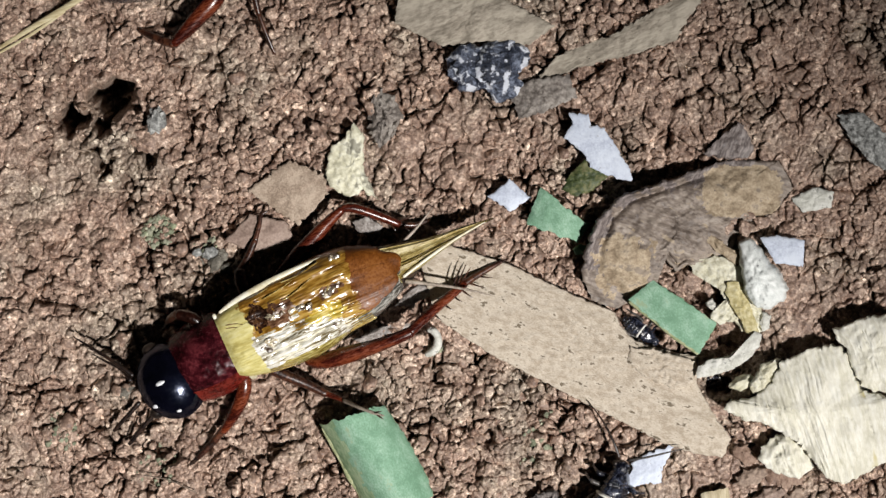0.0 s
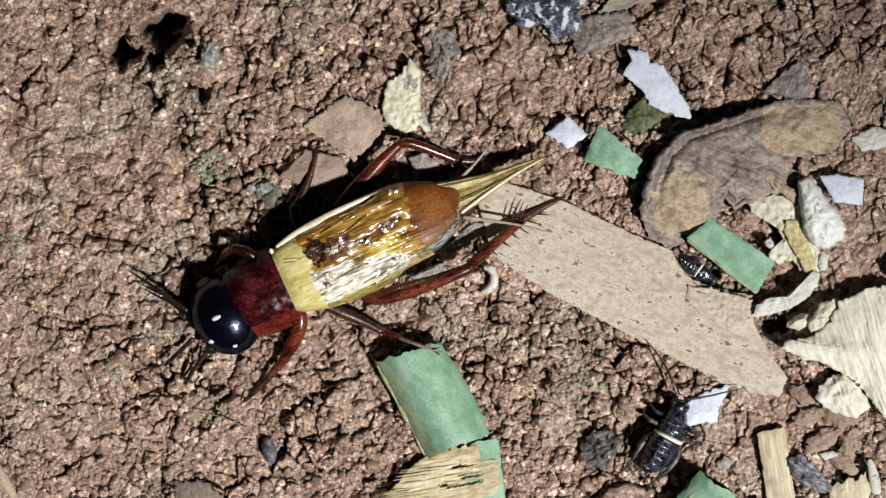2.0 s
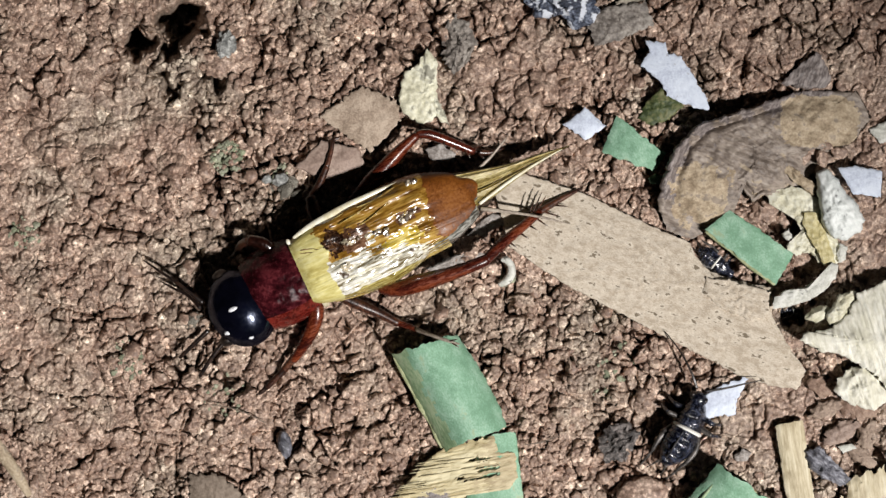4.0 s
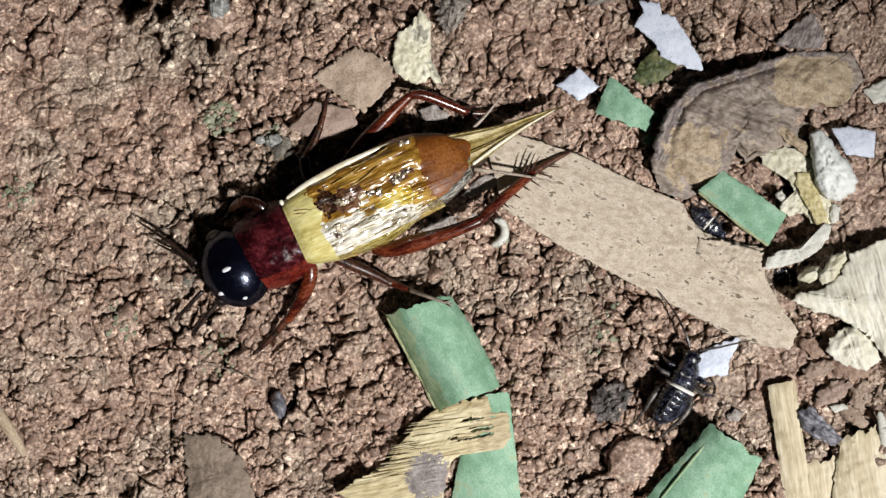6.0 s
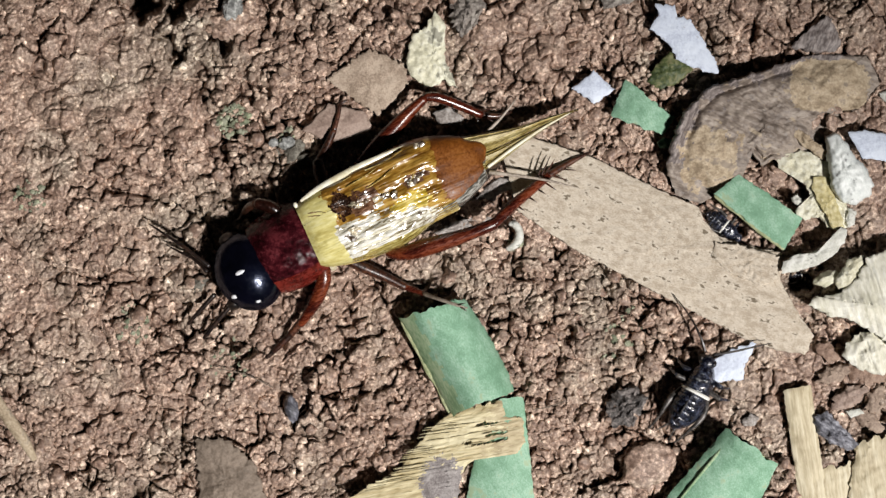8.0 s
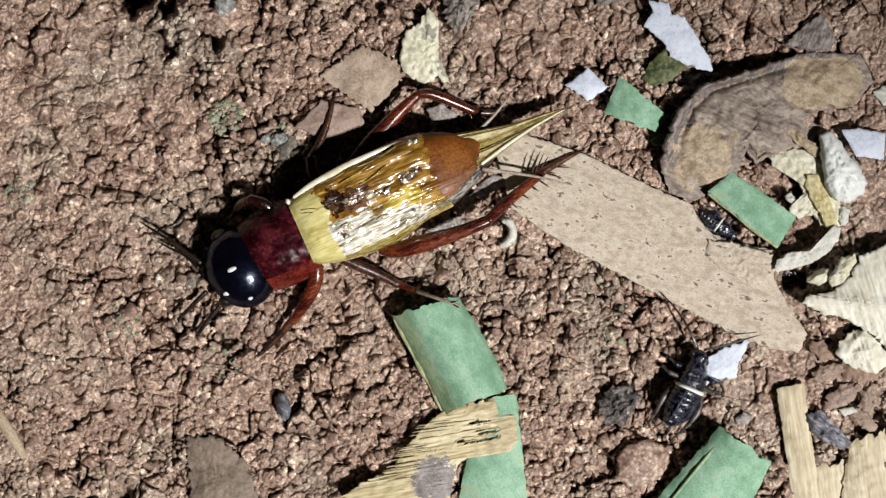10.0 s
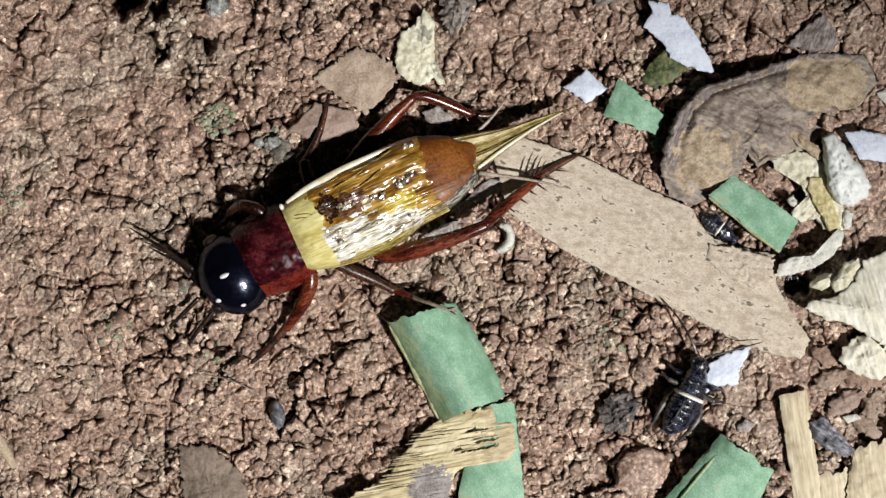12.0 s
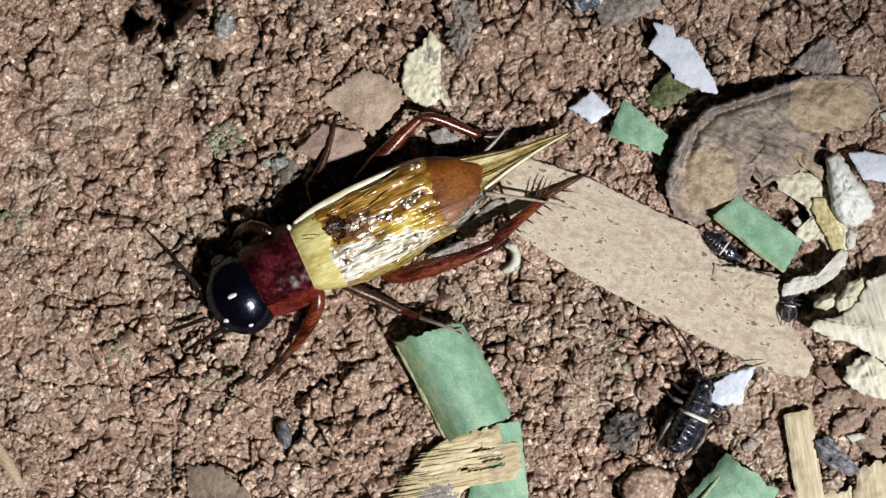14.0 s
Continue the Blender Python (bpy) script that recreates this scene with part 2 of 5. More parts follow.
def polished(name, base, sheen, rough, broad=None, uneven=0.15):
    """A dark lacquer-like cuticle: a little diffuse colour under an even gloss, with faint pits."""
    m = bpy.data.materials.new(name)
    m.use_nodes = True
    nt = m.node_tree
    nt.nodes.remove(nt.nodes["Principled BSDF"])
    co = nt.nodes.new("ShaderNodeTexCoord").outputs["Object"]
    pits = wave(nt, co, 0.35, 3.0)
    diffuse, gloss, both = nt.nodes.new("ShaderNodeBsdfDiffuse"), nt.nodes.new("ShaderNodeBsdfGlossy"), nt.nodes.new("ShaderNodeAddShader")
    nt.links.new(ramp(nt, wave(nt, co, 1.5), [(0.35, tuple(0.6 * c for c in base)), (0.65, tuple(1.8 * c for c in base))]), diffuse.inputs["Color"])
    gloss.inputs["Color"].default_value = (*sheen, 1)
    nt.links.new(ramp(nt, pits, [(0.3, (rough - 0.05,) * 3), (0.7, (rough + 0.06,) * 3)]), gloss.inputs["Roughness"])
    b = nt.nodes.new("ShaderNodeBump")
    b.inputs["Strength"].default_value = uneven
    b.inputs["Distance"].default_value = 0.00002
    nt.links.new(pits, b.inputs["Height"])
    for n in (diffuse, gloss):
        nt.links.new(b.outputs[0], n.inputs["Normal"])
        nt.links.new(n.outputs[0], both.inputs[0 if n is diffuse else 1])
    top = both
    if broad:
        haze, top = nt.nodes.new("ShaderNodeBsdfGlossy"), nt.nodes.new("ShaderNodeAddShader")
        haze.inputs["Color"].default_value = (*broad, 1)
        haze.inputs["Roughness"].default_value = 0.42
        nt.links.new(both.outputs[0], top.inputs[0])
        nt.links.new(haze.outputs[0], top.inputs[1])
    nt.links.new(top.outputs[0], nt.nodes["Material Output"].inputs["Surface"])
    return m


def soil_material(name, island=0.0, single=False):
    """Red-brown crumbly earth: patches of redder and greyer soil, paler quartz grains, pale specks painted as glints,
    damp sheen.
    """
    m = bpy.data.materials.new(name)
    m.use_nodes = True
    nt = m.node_tree
    bsdf = nt.nodes["Principled BSDF"]
    co = nt.nodes.new("ShaderNodeTexCoord").outputs["Object"]
    patch, mid, fine = wave(nt, co, 9.0, 3.0), wave(nt, co, 1.3, 4.0), wave(nt, co, 0.3, 4.0, 0.7)
    a = ramp(nt, mid, [(0.3, (0.205, 0.130, 0.097)), (0.5, (0.30, 0.208, 0.159)), (0.7, (0.40, 0.296, 0.234))])
    b = ramp(nt, mid, [(0.3, (0.20, 0.152, 0.117)), (0.55, (0.31, 0.248, 0.194)), (0.72, (0.42, 0.348, 0.276))])
    col = mixed(nt, ramp(nt, patch, [(0.48, (0, 0, 0)), (0.66, (1, 1, 1))]), a, b)
    cells = nt.nodes.new("ShaderNodeTexVoronoi")
    cells.inputs["Scale"].default_value = 1000 / 0.56
    nt.links.new(co, cells.inputs["Vector"])
    grey = nt.nodes.new("ShaderNodeRGBToBW")
    nt.links.new(cells.outputs["Color"], grey.inputs[0])
    tone = ramp(nt, grey.outputs[0], [(0.2, (0.80, 0.77, 0.76)), (0.6, (1, 1, 1)), (0.82, (1.45, 1.49, 1.5))])
    col = mixed(nt, 1.0, col, tone, "MULTIPLY")
    # the brightest stops paint small glints into the colour; the rest is uneven tone
    col = mixed(nt, 0.8, col, ramp(nt, fine, [(0.38, (0.5, 0.46, 0.44)), (0.48, (0.92, 0.92, 0.92)), (0.55, (1.2, 1.22, 1.23)), (0.62, (2.1, 2.2, 2.25))]), "MULTIPLY")
    if island:
        geo = nt.nodes.new("ShaderNodeNewGeometry")
        col = mixed(nt, 1.0, col, ramp(nt, geo.outputs["Random Per Island"], [(0.0, (0.68, 0.64, 0.62)), (0.5, (1.0, 1.0, 1.0)), (0.85, (1.3, 1.32, 1.32)), (0.95, (1.7, 1.78, 1.8))]), "MULTIPLY")
    if single:
        info = nt.nodes.new("ShaderNodeObjectInfo")
        col = mixed(nt, 1.0, col, ramp(nt, info.outputs["Random"], [(0.0, (0.80, 0.76, 0.74)), (0.5, (1.0, 1.0, 1.0)), (1.0, (1.22, 1.24, 1.24))]), "MULTIPLY")
    nt.links.new(col, bsdf.inputs["Base Color"])
    nt.links.new(ramp(nt, fine, [(0.35, (0.66, 0.66, 0.66)), (0.65, (0.34, 0.34, 0.34))]), bsdf.inputs["Roughness"])
    bsdf.inputs["Specular IOR Level"].default_value = 0.5
    chips = nt.nodes.new("ShaderNodeTexVoronoi")
    chips.inputs["Scale"].default_value = 1000 / 0.42
    nt.links.new(co, chips.inputs["Vector"])
    facet = nt.nodes.new("ShaderNodeBump")
    facet.inputs["Strength"].default_value = 0.22
    facet.inputs["Distance"].default_value = 0.00016
    facet.invert = True
    nt.links.new(chips.outputs["Distance"], facet.inputs["Height"])
    bp = nt.nodes.new("ShaderNodeBump")
    nt.links.new(facet.outputs[0], bp.inputs["Normal"])
    bp.inputs["Strength"].default_value = 0.9
    bp.inputs["Distance"].default_value = 0.00011
    nt.links.new(fine, bp.inputs["Height"])
    nt.links.new(bp.outputs[0], bsdf.inputs["Normal"])
    return m


SOIL = soil_material("red_soil")
GRAIN = soil_material("soil_grain", island=1.0)
CRUMB = soil_material("soil_crumb", single=True)
GREEN = surface("green_rind", (0.155, 0.30, 0.195), (0.215, 0.385, 0.265), (0.31, 0.48, 0.36), 1.2, 0.12, 0.6, 0.9, 0.05, 0.3, turn=-60, stretch=(1.4, 1, 1), speck=(0.30, 0.40, 0.26), speck_mm=1.2, speck_at=0.64)
CUT = surface("cut_rind_edge", (0.24, 0.27, 0.14), (0.34, 0.36, 0.20), (0.44, 0.45, 0.28), 0.8, 0.15, 0.7, 0.7, 0.05)
OLIVE = surface("olive_rind", (0.16, 0.26, 0.14), (0.25, 0.36, 0.21), (0.35, 0.44, 0.28), 1.2, 0.15, 0.6, 0.9, 0.05, 0.3, turn=-60, stretch=(3, 1, 1))
MOSS = surface("dark_green_leaf", (0.03, 0.045, 0.015), (0.07, 0.09, 0.03), (0.15, 0.15, 0.07), 1.2, 0.3, 0.6, 0.7)
WOOD = surface("weathered_bark", (0.37, 0.31, 0.24), (0.485, 0.42, 0.34), (0.58, 0.52, 0.435), 0.5, 0.10, 0.85, 0.8, 0.04, 0.2, turn=-20, stretch=(1.8, 1, 1), speck=(0.17, 0.138, 0.10), speck_mm=0.5, speck_at=0.622)
BROWNLEAF = surface("withered_leaf", (0.125, 0.099, 0.082), (0.215, 0.175, 0.146), (0.325, 0.275, 0.232), 1.2, 0.25, 0.55, 0.8, 0.07, 0.4, turn=-24, stretch=(2.4, 1, 1), speck=(0.36, 0.29, 0.21), speck_mm=0.9, speck_at=0.635)
GREYRIM = surface("grey_leaf_rim", (0.095, 0.078, 0.074), (0.18, 0.152, 0.144), (0.29, 0.252, 0.238), 0.6, 0.15, 0.55, 0.8, 0.06, 0.4, turn=70, stretch=(4, 1, 1))
TANLEAF = surface("tan_leaf", (0.245, 0.185, 0.122), (0.36, 0.285, 0.197), (0.47, 0.385, 0.28), 1.0, 0.2, 0.75, 0.7, 0.06, speck=(0.27, 0.22, 0.17), speck_mm=1.0, speck_at=0.60)
PINKTAN = surface("pinkish_tan_leaf", (0.21, 0.15, 0.115), (0.295, 0.22, 0.17), (0.37, 0.285, 0.225), 1.6, 0.2, 0.7, 0.9, 0.07)
TANSCRAP = surface("tan_scrap", (0.24, 0.178, 0.13), (0.35, 0.272, 0.208), (0.46, 0.37, 0.29), 1.1, 0.14, 0.75, 0.9, 0.06)
MAUVE = surface("mauve_flake", (0.22, 0.155, 0.125), (0.30, 0.22, 0.18), (0.38, 0.29, 0.24), 2.0, 0.2, 0.65, 0.5, 0.05)
WHITE = surface("chalk_white", (0.455, 0.50, 0.61), (0.55, 0.605, 0.715), (0.61, 0.665, 0.765), 1.5, 0.2, 0.6, 0.4, 0.05, speck=(0.40, 0.42, 0.48), speck_mm=0.6, speck_at=0.67)
OFFWHITE = surface("speckled_white", (0.44, 0.44, 0.39), (0.56, 0.56, 0.51), (0.64, 0.64, 0.60), 1.2, 0.2, 0.6, 0.6, 0.07, speck=(0.22, 0.22, 0.2), speck_mm=0.7, speck_at=0.63)
DUSTY = surface("dusty_scrap", (0.19, 0.165, 0.15), (0.29, 0.26, 0.24), (0.40, 0.375, 0.355), 0.8, 0.2, 0.7, 0.8, 0.06)
PELLET = surface("pellet_white", (0.54, 0.57, 0.56), (0.66, 0.69, 0.67), (0.74, 0.76, 0.75), 1.0, 0.2, 0.5, 0.5, 0.05, speck=(0.30, 0.31, 0.31), speck_mm=0.75, speck_at=0.635)
CREAM = surface("cream_pulp", (0.50, 0.48, 0.35), (0.62, 0.60, 0.46), (0.70, 0.69, 0.57), 1.4, 0.25, 0.65, 0.6, 0.08, speck=(0.30, 0.29, 0.23), speck_mm=1.3, speck_at=0.585)
FIBRE = surface("fibrous_pith", (0.60, 0.58, 0.47), (0.71, 0.69, 0.59), (0.79, 0.78, 0.70), 1.2, 0.25, 0.7, 0.7, 0.08, turn=-79, stretch=(3, 1, 1), speck=(0.55, 0.49, 0.27), speck_mm=2.2, speck_at=0.66)
STRAW = surface("straw", (0.36, 0.29, 0.155), (0.50, 0.43, 0.26), (0.60, 0.54, 0.36), 1.6, 0.2, 0.6, 0.7, 0.08, turn=12, stretch=(9, 1, 1))
TANSTRAW = surface("tan_straw", (0.26, 0.20, 0.11), (0.40, 0.33, 0.20), (0.51, 0.44, 0.29), 1.2, 0.2, 0.65, 0.8, 0.08, turn=12, stretch=(5, 1, 1))
CRUST = surface("grey_crust", (0.16, 0.14, 0.135), (0.24, 0.215, 0.21), (0.33, 0.305, 0.295), 0.9, 0.16, 0.75, 0.9, 0.1)
PEEL = surface("pale_peel", (0.48, 0.45, 0.32), (0.60, 0.58, 0.45), (0.68, 0.67, 0.57), 1.2, 0.2, 0.6, 0.7, 0.08)
HUSK = surface("yellow_husk", (0.40, 0.34, 0.15), (0.53, 0.47, 0.26), (0.62, 0.57, 0.36), 1.4, 0.25, 0.6, 0.7, 0.08)
STRAWUP = surface("straw_upright", (0.38, 0.315, 0.20), (0.53, 0.46, 0.315), (0.66, 0.60, 0.45), 1.8, 0.25, 0.6, 0.8, 0.1, turn=-82, stretch=(9, 1, 1))
GREY = surface("grey_flake", (0.10, 0.085, 0.075), (0.20, 0.175, 0.155), (0.32, 0.29, 0.26), 1.4, 0.25, 0.6, 0.7, 0.08)
SLATE = surface("blue_grey_flake", (0.05, 0.05, 0.06), (0.14, 0.14, 0.165), (0.34, 0.34, 0.38), 1.0, 0.2, 0.5, 0.8, 0.1, turn=-40, stretch=(3, 1, 1))
CHAR = surface("charcoal", (0.010, 0.013, 0.022), (0.045, 0.055, 0.085), (0.19, 0.22, 0.29), 1.2, 0.22, 0.45, 1.0, 0.15, speck=(0.62, 0.65, 0.72), speck_mm=0.9, speck_at=0.53)
LICHEN = surface("grey_green_stone", (0.085, 0.075, 0.06), (0.18, 0.165, 0.135), (0.31, 0.29, 0.25), 0.7, 0.15, 0.6, 1.0, 0.12)
MOSSY = surface("mossy_crumb", (0.16, 0.18, 0.112), (0.25, 0.265, 0.18), (0.36, 0.365, 0.275), 0.8, 0.2, 0.7, 0.8, 0.08, island=0.4)
DULLBROWN = surface("dull_brown_leaf", (0.115, 0.088, 0.066), (0.17, 0.132, 0.102), (0.235, 0.185, 0.145), 2.0, 0.2, 0.7, 0.8, 0.08)
PALELEAF = surface("grey_tan_leaf", (0.22, 0.19, 0.15), (0.33, 0.29, 0.235), (0.43, 0.385, 0.315), 1.2, 0.2, 0.7, 0.8, 0.08, turn=25, stretch=(3, 1, 1))
ASHSTONE = surface("ash_grey_stone", (0.12, 0.122, 0.118), (0.25, 0.253, 0.243), (0.46, 0.465, 0.45), 0.6, 0.2, 0.6, 0.9, 0.1)
REDSCALE = surface("red_brown_scale", (0.17, 0.105, 0.075), (0.25, 0.165, 0.122), (0.33, 0.235, 0.18), 1.4, 0.2, 0.65, 0.9, 0.08)
DARKLEAF = surface("dark_leaf", (0.028, 0.025, 0.024), (0.07, 0.061, 0.057), (0.19, 0.165, 0.155), 0.8, 0.2, 0.6, 0.9, 0.1)
# insects
BLACKHEAD = polished("black_cuticle", (0.0012, 0.0012, 0.003), (0.062, 0.068, 0.086), 0.15, (0.0007, 0.0013, 0.004), 1.0)
# near-white colour: paints the head's small glints onto its pale simple eyes
OCELLUS = surface("glint_white_simple_eye", (0.50, 0.51, 0.54), (0.66, 0.67, 0.70), (0.78, 0.79, 0.82), 0.3, 0.1, 0.3, 0.2, 0.02, 0.6)
WINGCLEAR = polished("clear_wing_membrane", (0.05, 0.026, 0.01), (0.36, 0.36, 0.35), 0.33)
WINGGLASS = polished("pale_wing_membrane", (0.34, 0.29, 0.20), (0.40, 0.40, 0.39), 0.36)
MAROON = surface("maroon_cuticle", (0.012, 0.0018, 0.0026), (0.034, 0.0042, 0.0066), (0.085, 0.014, 0.018), 1.6, 0.35, 0.22, 0.9, 0.05, 0.15)
REDFLANK = surface("red_flank_cuticle", (0.045, 0.004, 0.003), (0.10, 0.009, 0.006), (0.155, 0.018, 0.011), 2.0, 0.4, 0.3, 0.4, 0.04, 0.5)
REDLEG = surface("red_brown_cuticle", (0.024, 0.0034, 0.002), (0.066, 0.0105, 0.0048), (0.15, 0.033, 0.012), 0.9, 0.16, 0.28, 0.5, 0.03, 0.5, coat=0.15, coat_rough=0.15, turn=20, stretch=(4, 1, 1))
GLOSSLEG = surface("glossy_dark_leg", (0.004, 0.0015, 0.001), (0.010, 0.003, 0.002), (0.025, 0.007, 0.004), 1.0, 0.2, 0.2, 0.3, 0.03, 0.6, coat=1.0)
DARKLEG = surface("dark_leg_cuticle", (0.012, 0.005, 0.003), (0.035, 0.012, 0.007), (0.10, 0.035, 0.016), 1.0, 0.2, 0.35, 0.3, 0.03, 0.6)
ABDOMEN = surface("dark_abdomen", (0.010, 0.006, 0.004), (0.022, 0.012, 0.008), (0.05, 0.03, 0.018), 1.2, 0.2, 0.4, 0.3, 0.04, 0.5)
WINGBASE = surface("wing_base_cream", (0.44, 0.37, 0.115), (0.57, 0.51, 0.20), (0.66, 0.61, 0.30), 1.4, 0.25, 0.4, 0.4, 0.05, 0.4, turn=25, stretch=(5, 1, 1))
WINGGOLD = surface("wing_gold", (0.12, 0.052, 0.008), (0.255, 0.130, 0.018), (0.44, 0.275, 0.06), 1.6, 0.4, 0.3, 0.3, 0.05, 0.5, coat=0.5, coat_ior=1.6, coat_rough=0.2, turn=25, stretch=(6, 1, 1))
WINGYELLOW = surface("wing_bright_yellow", (0.34, 0.20, 0.012), (0.52, 0.36, 0.035), (0.66, 0.53, 0.16), 1.0, 0.25, 0.22, 0.3, 0.05, 0.6, coat=1.0, coat_ior=1.9, coat_rough=0.15, turn=25, stretch=(4, 1, 1))
WINGUMBER = surface("wing_umber_field", (0.05, 0.022, 0.012), (0.13, 0.062, 0.032), (0.24, 0.13, 0.075), 1.0, 0.25, 0.25, 0.4, 0.05, 0.6, coat=0.8, turn=25, stretch=(3, 1, 1))
WINGFOLD = surface("wing_grey_fold", (0.028, 0.026, 0.022), (0.085, 0.08, 0.068), (0.34, 0.33, 0.30), 0.6, 0.15, 0.25, 0.5, 0.05, 0.6, coat=0.6, turn=35, stretch=(5, 1, 1))
# white streaks put blown-out glints into the colour, over the coat's own gloss
WINGSIDE = surface("wing_side_painted_glints", (0.15, 0.11, 0.045), (0.66, 0.63, 0.52), (0.88, 0.87, 0.84), 0.32, 0.14, 0.22, 0.5, 0.06, 0.6, coat=1.0, coat_ior=2.2, coat_rough=0.22, turn=25, stretch=(12, 1, 1))
WINGOLIVE = surface("wing_olive_side", (0.14, 0.10, 0.018), (0.33, 0.26, 0.07), (0.52, 0.46, 0.19), 0.8, 0.2, 0.25, 0.3, 0.05, 0.6, coat=0.6, turn=25, stretch=(6, 1, 1))
WINGBROWN = surface("wing_tip_brown", (0.095, 0.028, 0.004), (0.155, 0.047, 0.006), (0.225, 0.078, 0.012), 2.0, 0.2, 0.45, 0.35, 0.04, 0.35)
WINGDARK = surface("wing_dark_spot", (0.012, 0.005, 0.003), (0.03, 0.012, 0.006), (0.10, 0.045, 0.018), 0.8, 0.2, 0.25, 0.5, 0.05, 0.6, coat=0.6)
VEIN = surface("wing_vein", (0.16, 0.09, 0.016), (0.32, 0.22, 0.06), (0.5, 0.4, 0.16), 1.0, 0.2, 0.18, 0.2, 0.02, 0.7, coat=0.8)
PALERIM = surface("pale_wing_edge", (0.62, 0.56, 0.38), (0.74, 0.70, 0.54), (0.82, 0.80, 0.68), 1.5, 0.2, 0.3, 0.2, 0.03, 0.6, coat=0.4)
HINDWING = surface("folded_hind_wing", (0.14, 0.095, 0.022), (0.32, 0.25, 0.085), (0.50, 0.43, 0.22), 0.5, 0.12, 0.4, 0.7, 0.07, 0.5, turn=25, stretch=(3, 1, 1))
HAIR = surface("grey_hair", (0.20, 0.16, 0.13), (0.32, 0.27, 0.22), (0.44, 0.38, 0.32), 1.0, 0.2, 0.5, 0.2, 0.02)
NYMPH = surface("black_nymph_cuticle", (0.0015, 0.0015, 0.004), (0.006, 0.007, 0.014), (0.05, 0.058, 0.09), 0.5, 0.14, 0.22, 0.9, 0.05, 0.6, coat=0.3, coat_rough=0.15)
NYMPHLINE = surface("grey_nymph_line", (0.012, 0.012, 0.016), (0.024, 0.024, 0.03), (0.06, 0.06, 0.07), 0.6, 0.15, 0.4, 0.3, 0.03, 0.5)
BAND = surface("white_band", (0.66, 0.64, 0.58), (0.76, 0.75, 0.70), (0.84, 0.83, 0.8), 0.6, 0.15, 0.4, 0.2, 0.02)
GREYLEG = surface("grey_leg", (0.02, 0.018, 0.017), (0.05, 0.044, 0.04), (0.14, 0.125, 0.115), 0.5, 0.15, 0.4, 0.3, 0.03)
FEELER = surface("black_brown_feeler", (0.004, 0.002, 0.002), (0.009, 0.005, 0.004), (0.03, 0.014, 0.008), 0.8, 0.2, 0.4, 0.3, 0.03, 0.5)
EYE = surface("dark_eye", (0.004, 0.003, 0.003), (0.010, 0.007, 0.006), (0.03, 0.02, 0.015), 0.5, 0.1, 0.4, 0.2, 0.02, 0.4)

# ---- litter outlines on the plan ----
BARK = [(876, 288), (921, 250), (1037, 288), (1130, 333), (1231, 379), (1240, 402), (1266, 430), (1315, 447), (1383, 462), (1380, 512), (1405, 560), (1440, 612), (1425, 645), (1380, 640), (1315, 617), (1178, 546), (1000, 452), (905, 388)]
LEAF_DISC = [(1174, 318), (1178, 265), (1205, 203), (1245, 163), (1310, 142), (1376, 120), (1430, 104), (1534, 103), (1560, 150), (1528, 196), (1475, 215), (1446, 262), (1404, 292), (1364, 292), (1346, 304), (1324, 276), (1310, 302), (1300, 345), (1230, 372), (1190, 356)]
WHITE_A = [(1150, 9), (1186, 14), (1190, 34), (1214, 38), (1240, 78), (1263, 116), (1265, 139), (1234, 131), (1190, 112), (1180, 87), (1142, 56), (1158, 32)]
WHITE_B = [(1000, 163), (1041, 131), (1079, 166), (1041, 191)]
WHITE_C = [(1262, 651), (1290, 636), (1335, 622), (1318, 661), (1308, 692), (1268, 694), (1250, 712), (1244, 695)]
WHITE_E = [(1500, 243), (1530, 238), (1580, 248), (1578, 296), (1528, 290)]
CURD = [(753, 24), (773, 52), (769, 108), (796, 168), (770, 150), (745, 163), (710, 142), (700, 114), (710, 72), (738, 52)]
TAN_N = [(634, 92), (697, 120), (706, 150), (680, 185), (648, 213), (557, 147)]
STONE_O = [(560, 192), (626, 205), (640, 235), (613, 262), (560, 262), (512, 240)]
MAT = [(769, 758), (830, 738), (872, 730), (884, 754), (914, 760), (916, 806), (900, 826), (860, 820), (822, 838), (800, 862), (796, 935), (640, 940), (600, 905), (693, 853), (715, 816)]
PITH = [(1431, 558), (1436, 543), (1488, 533), (1518, 508), (1535, 471), (1581, 449), (1633, 439), (1656, 456), (1664, 492), (1683, 523), (1740, 540), (1745, 640), (1650, 693), (1619, 682), (1589, 646), (1569, 620), (1538, 600), (1508, 584), (1467, 574)]
PITH_B = [(1491, 648), (1499, 625), (1523, 603), (1548, 605), (1574, 626), (1592, 662), (1563, 684), (1522, 672)]
PITH_C = [(1631, 412), (1674, 395), (1745, 382), (1750, 536), (1683, 518), (1664, 480), (1656, 448), (1640, 432)]
FLAKE_BL = [(319, 800), (345, 796), (372, 797), (425, 838), (455, 930), (330, 945)]
LEAF_R = [(837, -202), (900, -225), (1030, -205), (1128, -151), (1080, -116), (988, -122), (919, -116), (831, -160)]
LEAF_S = [(1070, -26), (1128, -94), (1232, -134), (1342, -195), (1420, -225), (1373, -164), (1351, -122), (1258, -92), (1164, -72)]
RIND_UNDER = [(846, 728), (914, 722), (938, 950), (800, 960)]
COVER = [BARK, LEAF_DISC, WHITE_A, WHITE_B, WHITE_C, WHITE_E, CURD, TAN_N, STONE_O, MAT, PITH, PITH_B, PITH_C, FLAKE_BL, LEAF_R, LEAF_S, RIND_UNDER]


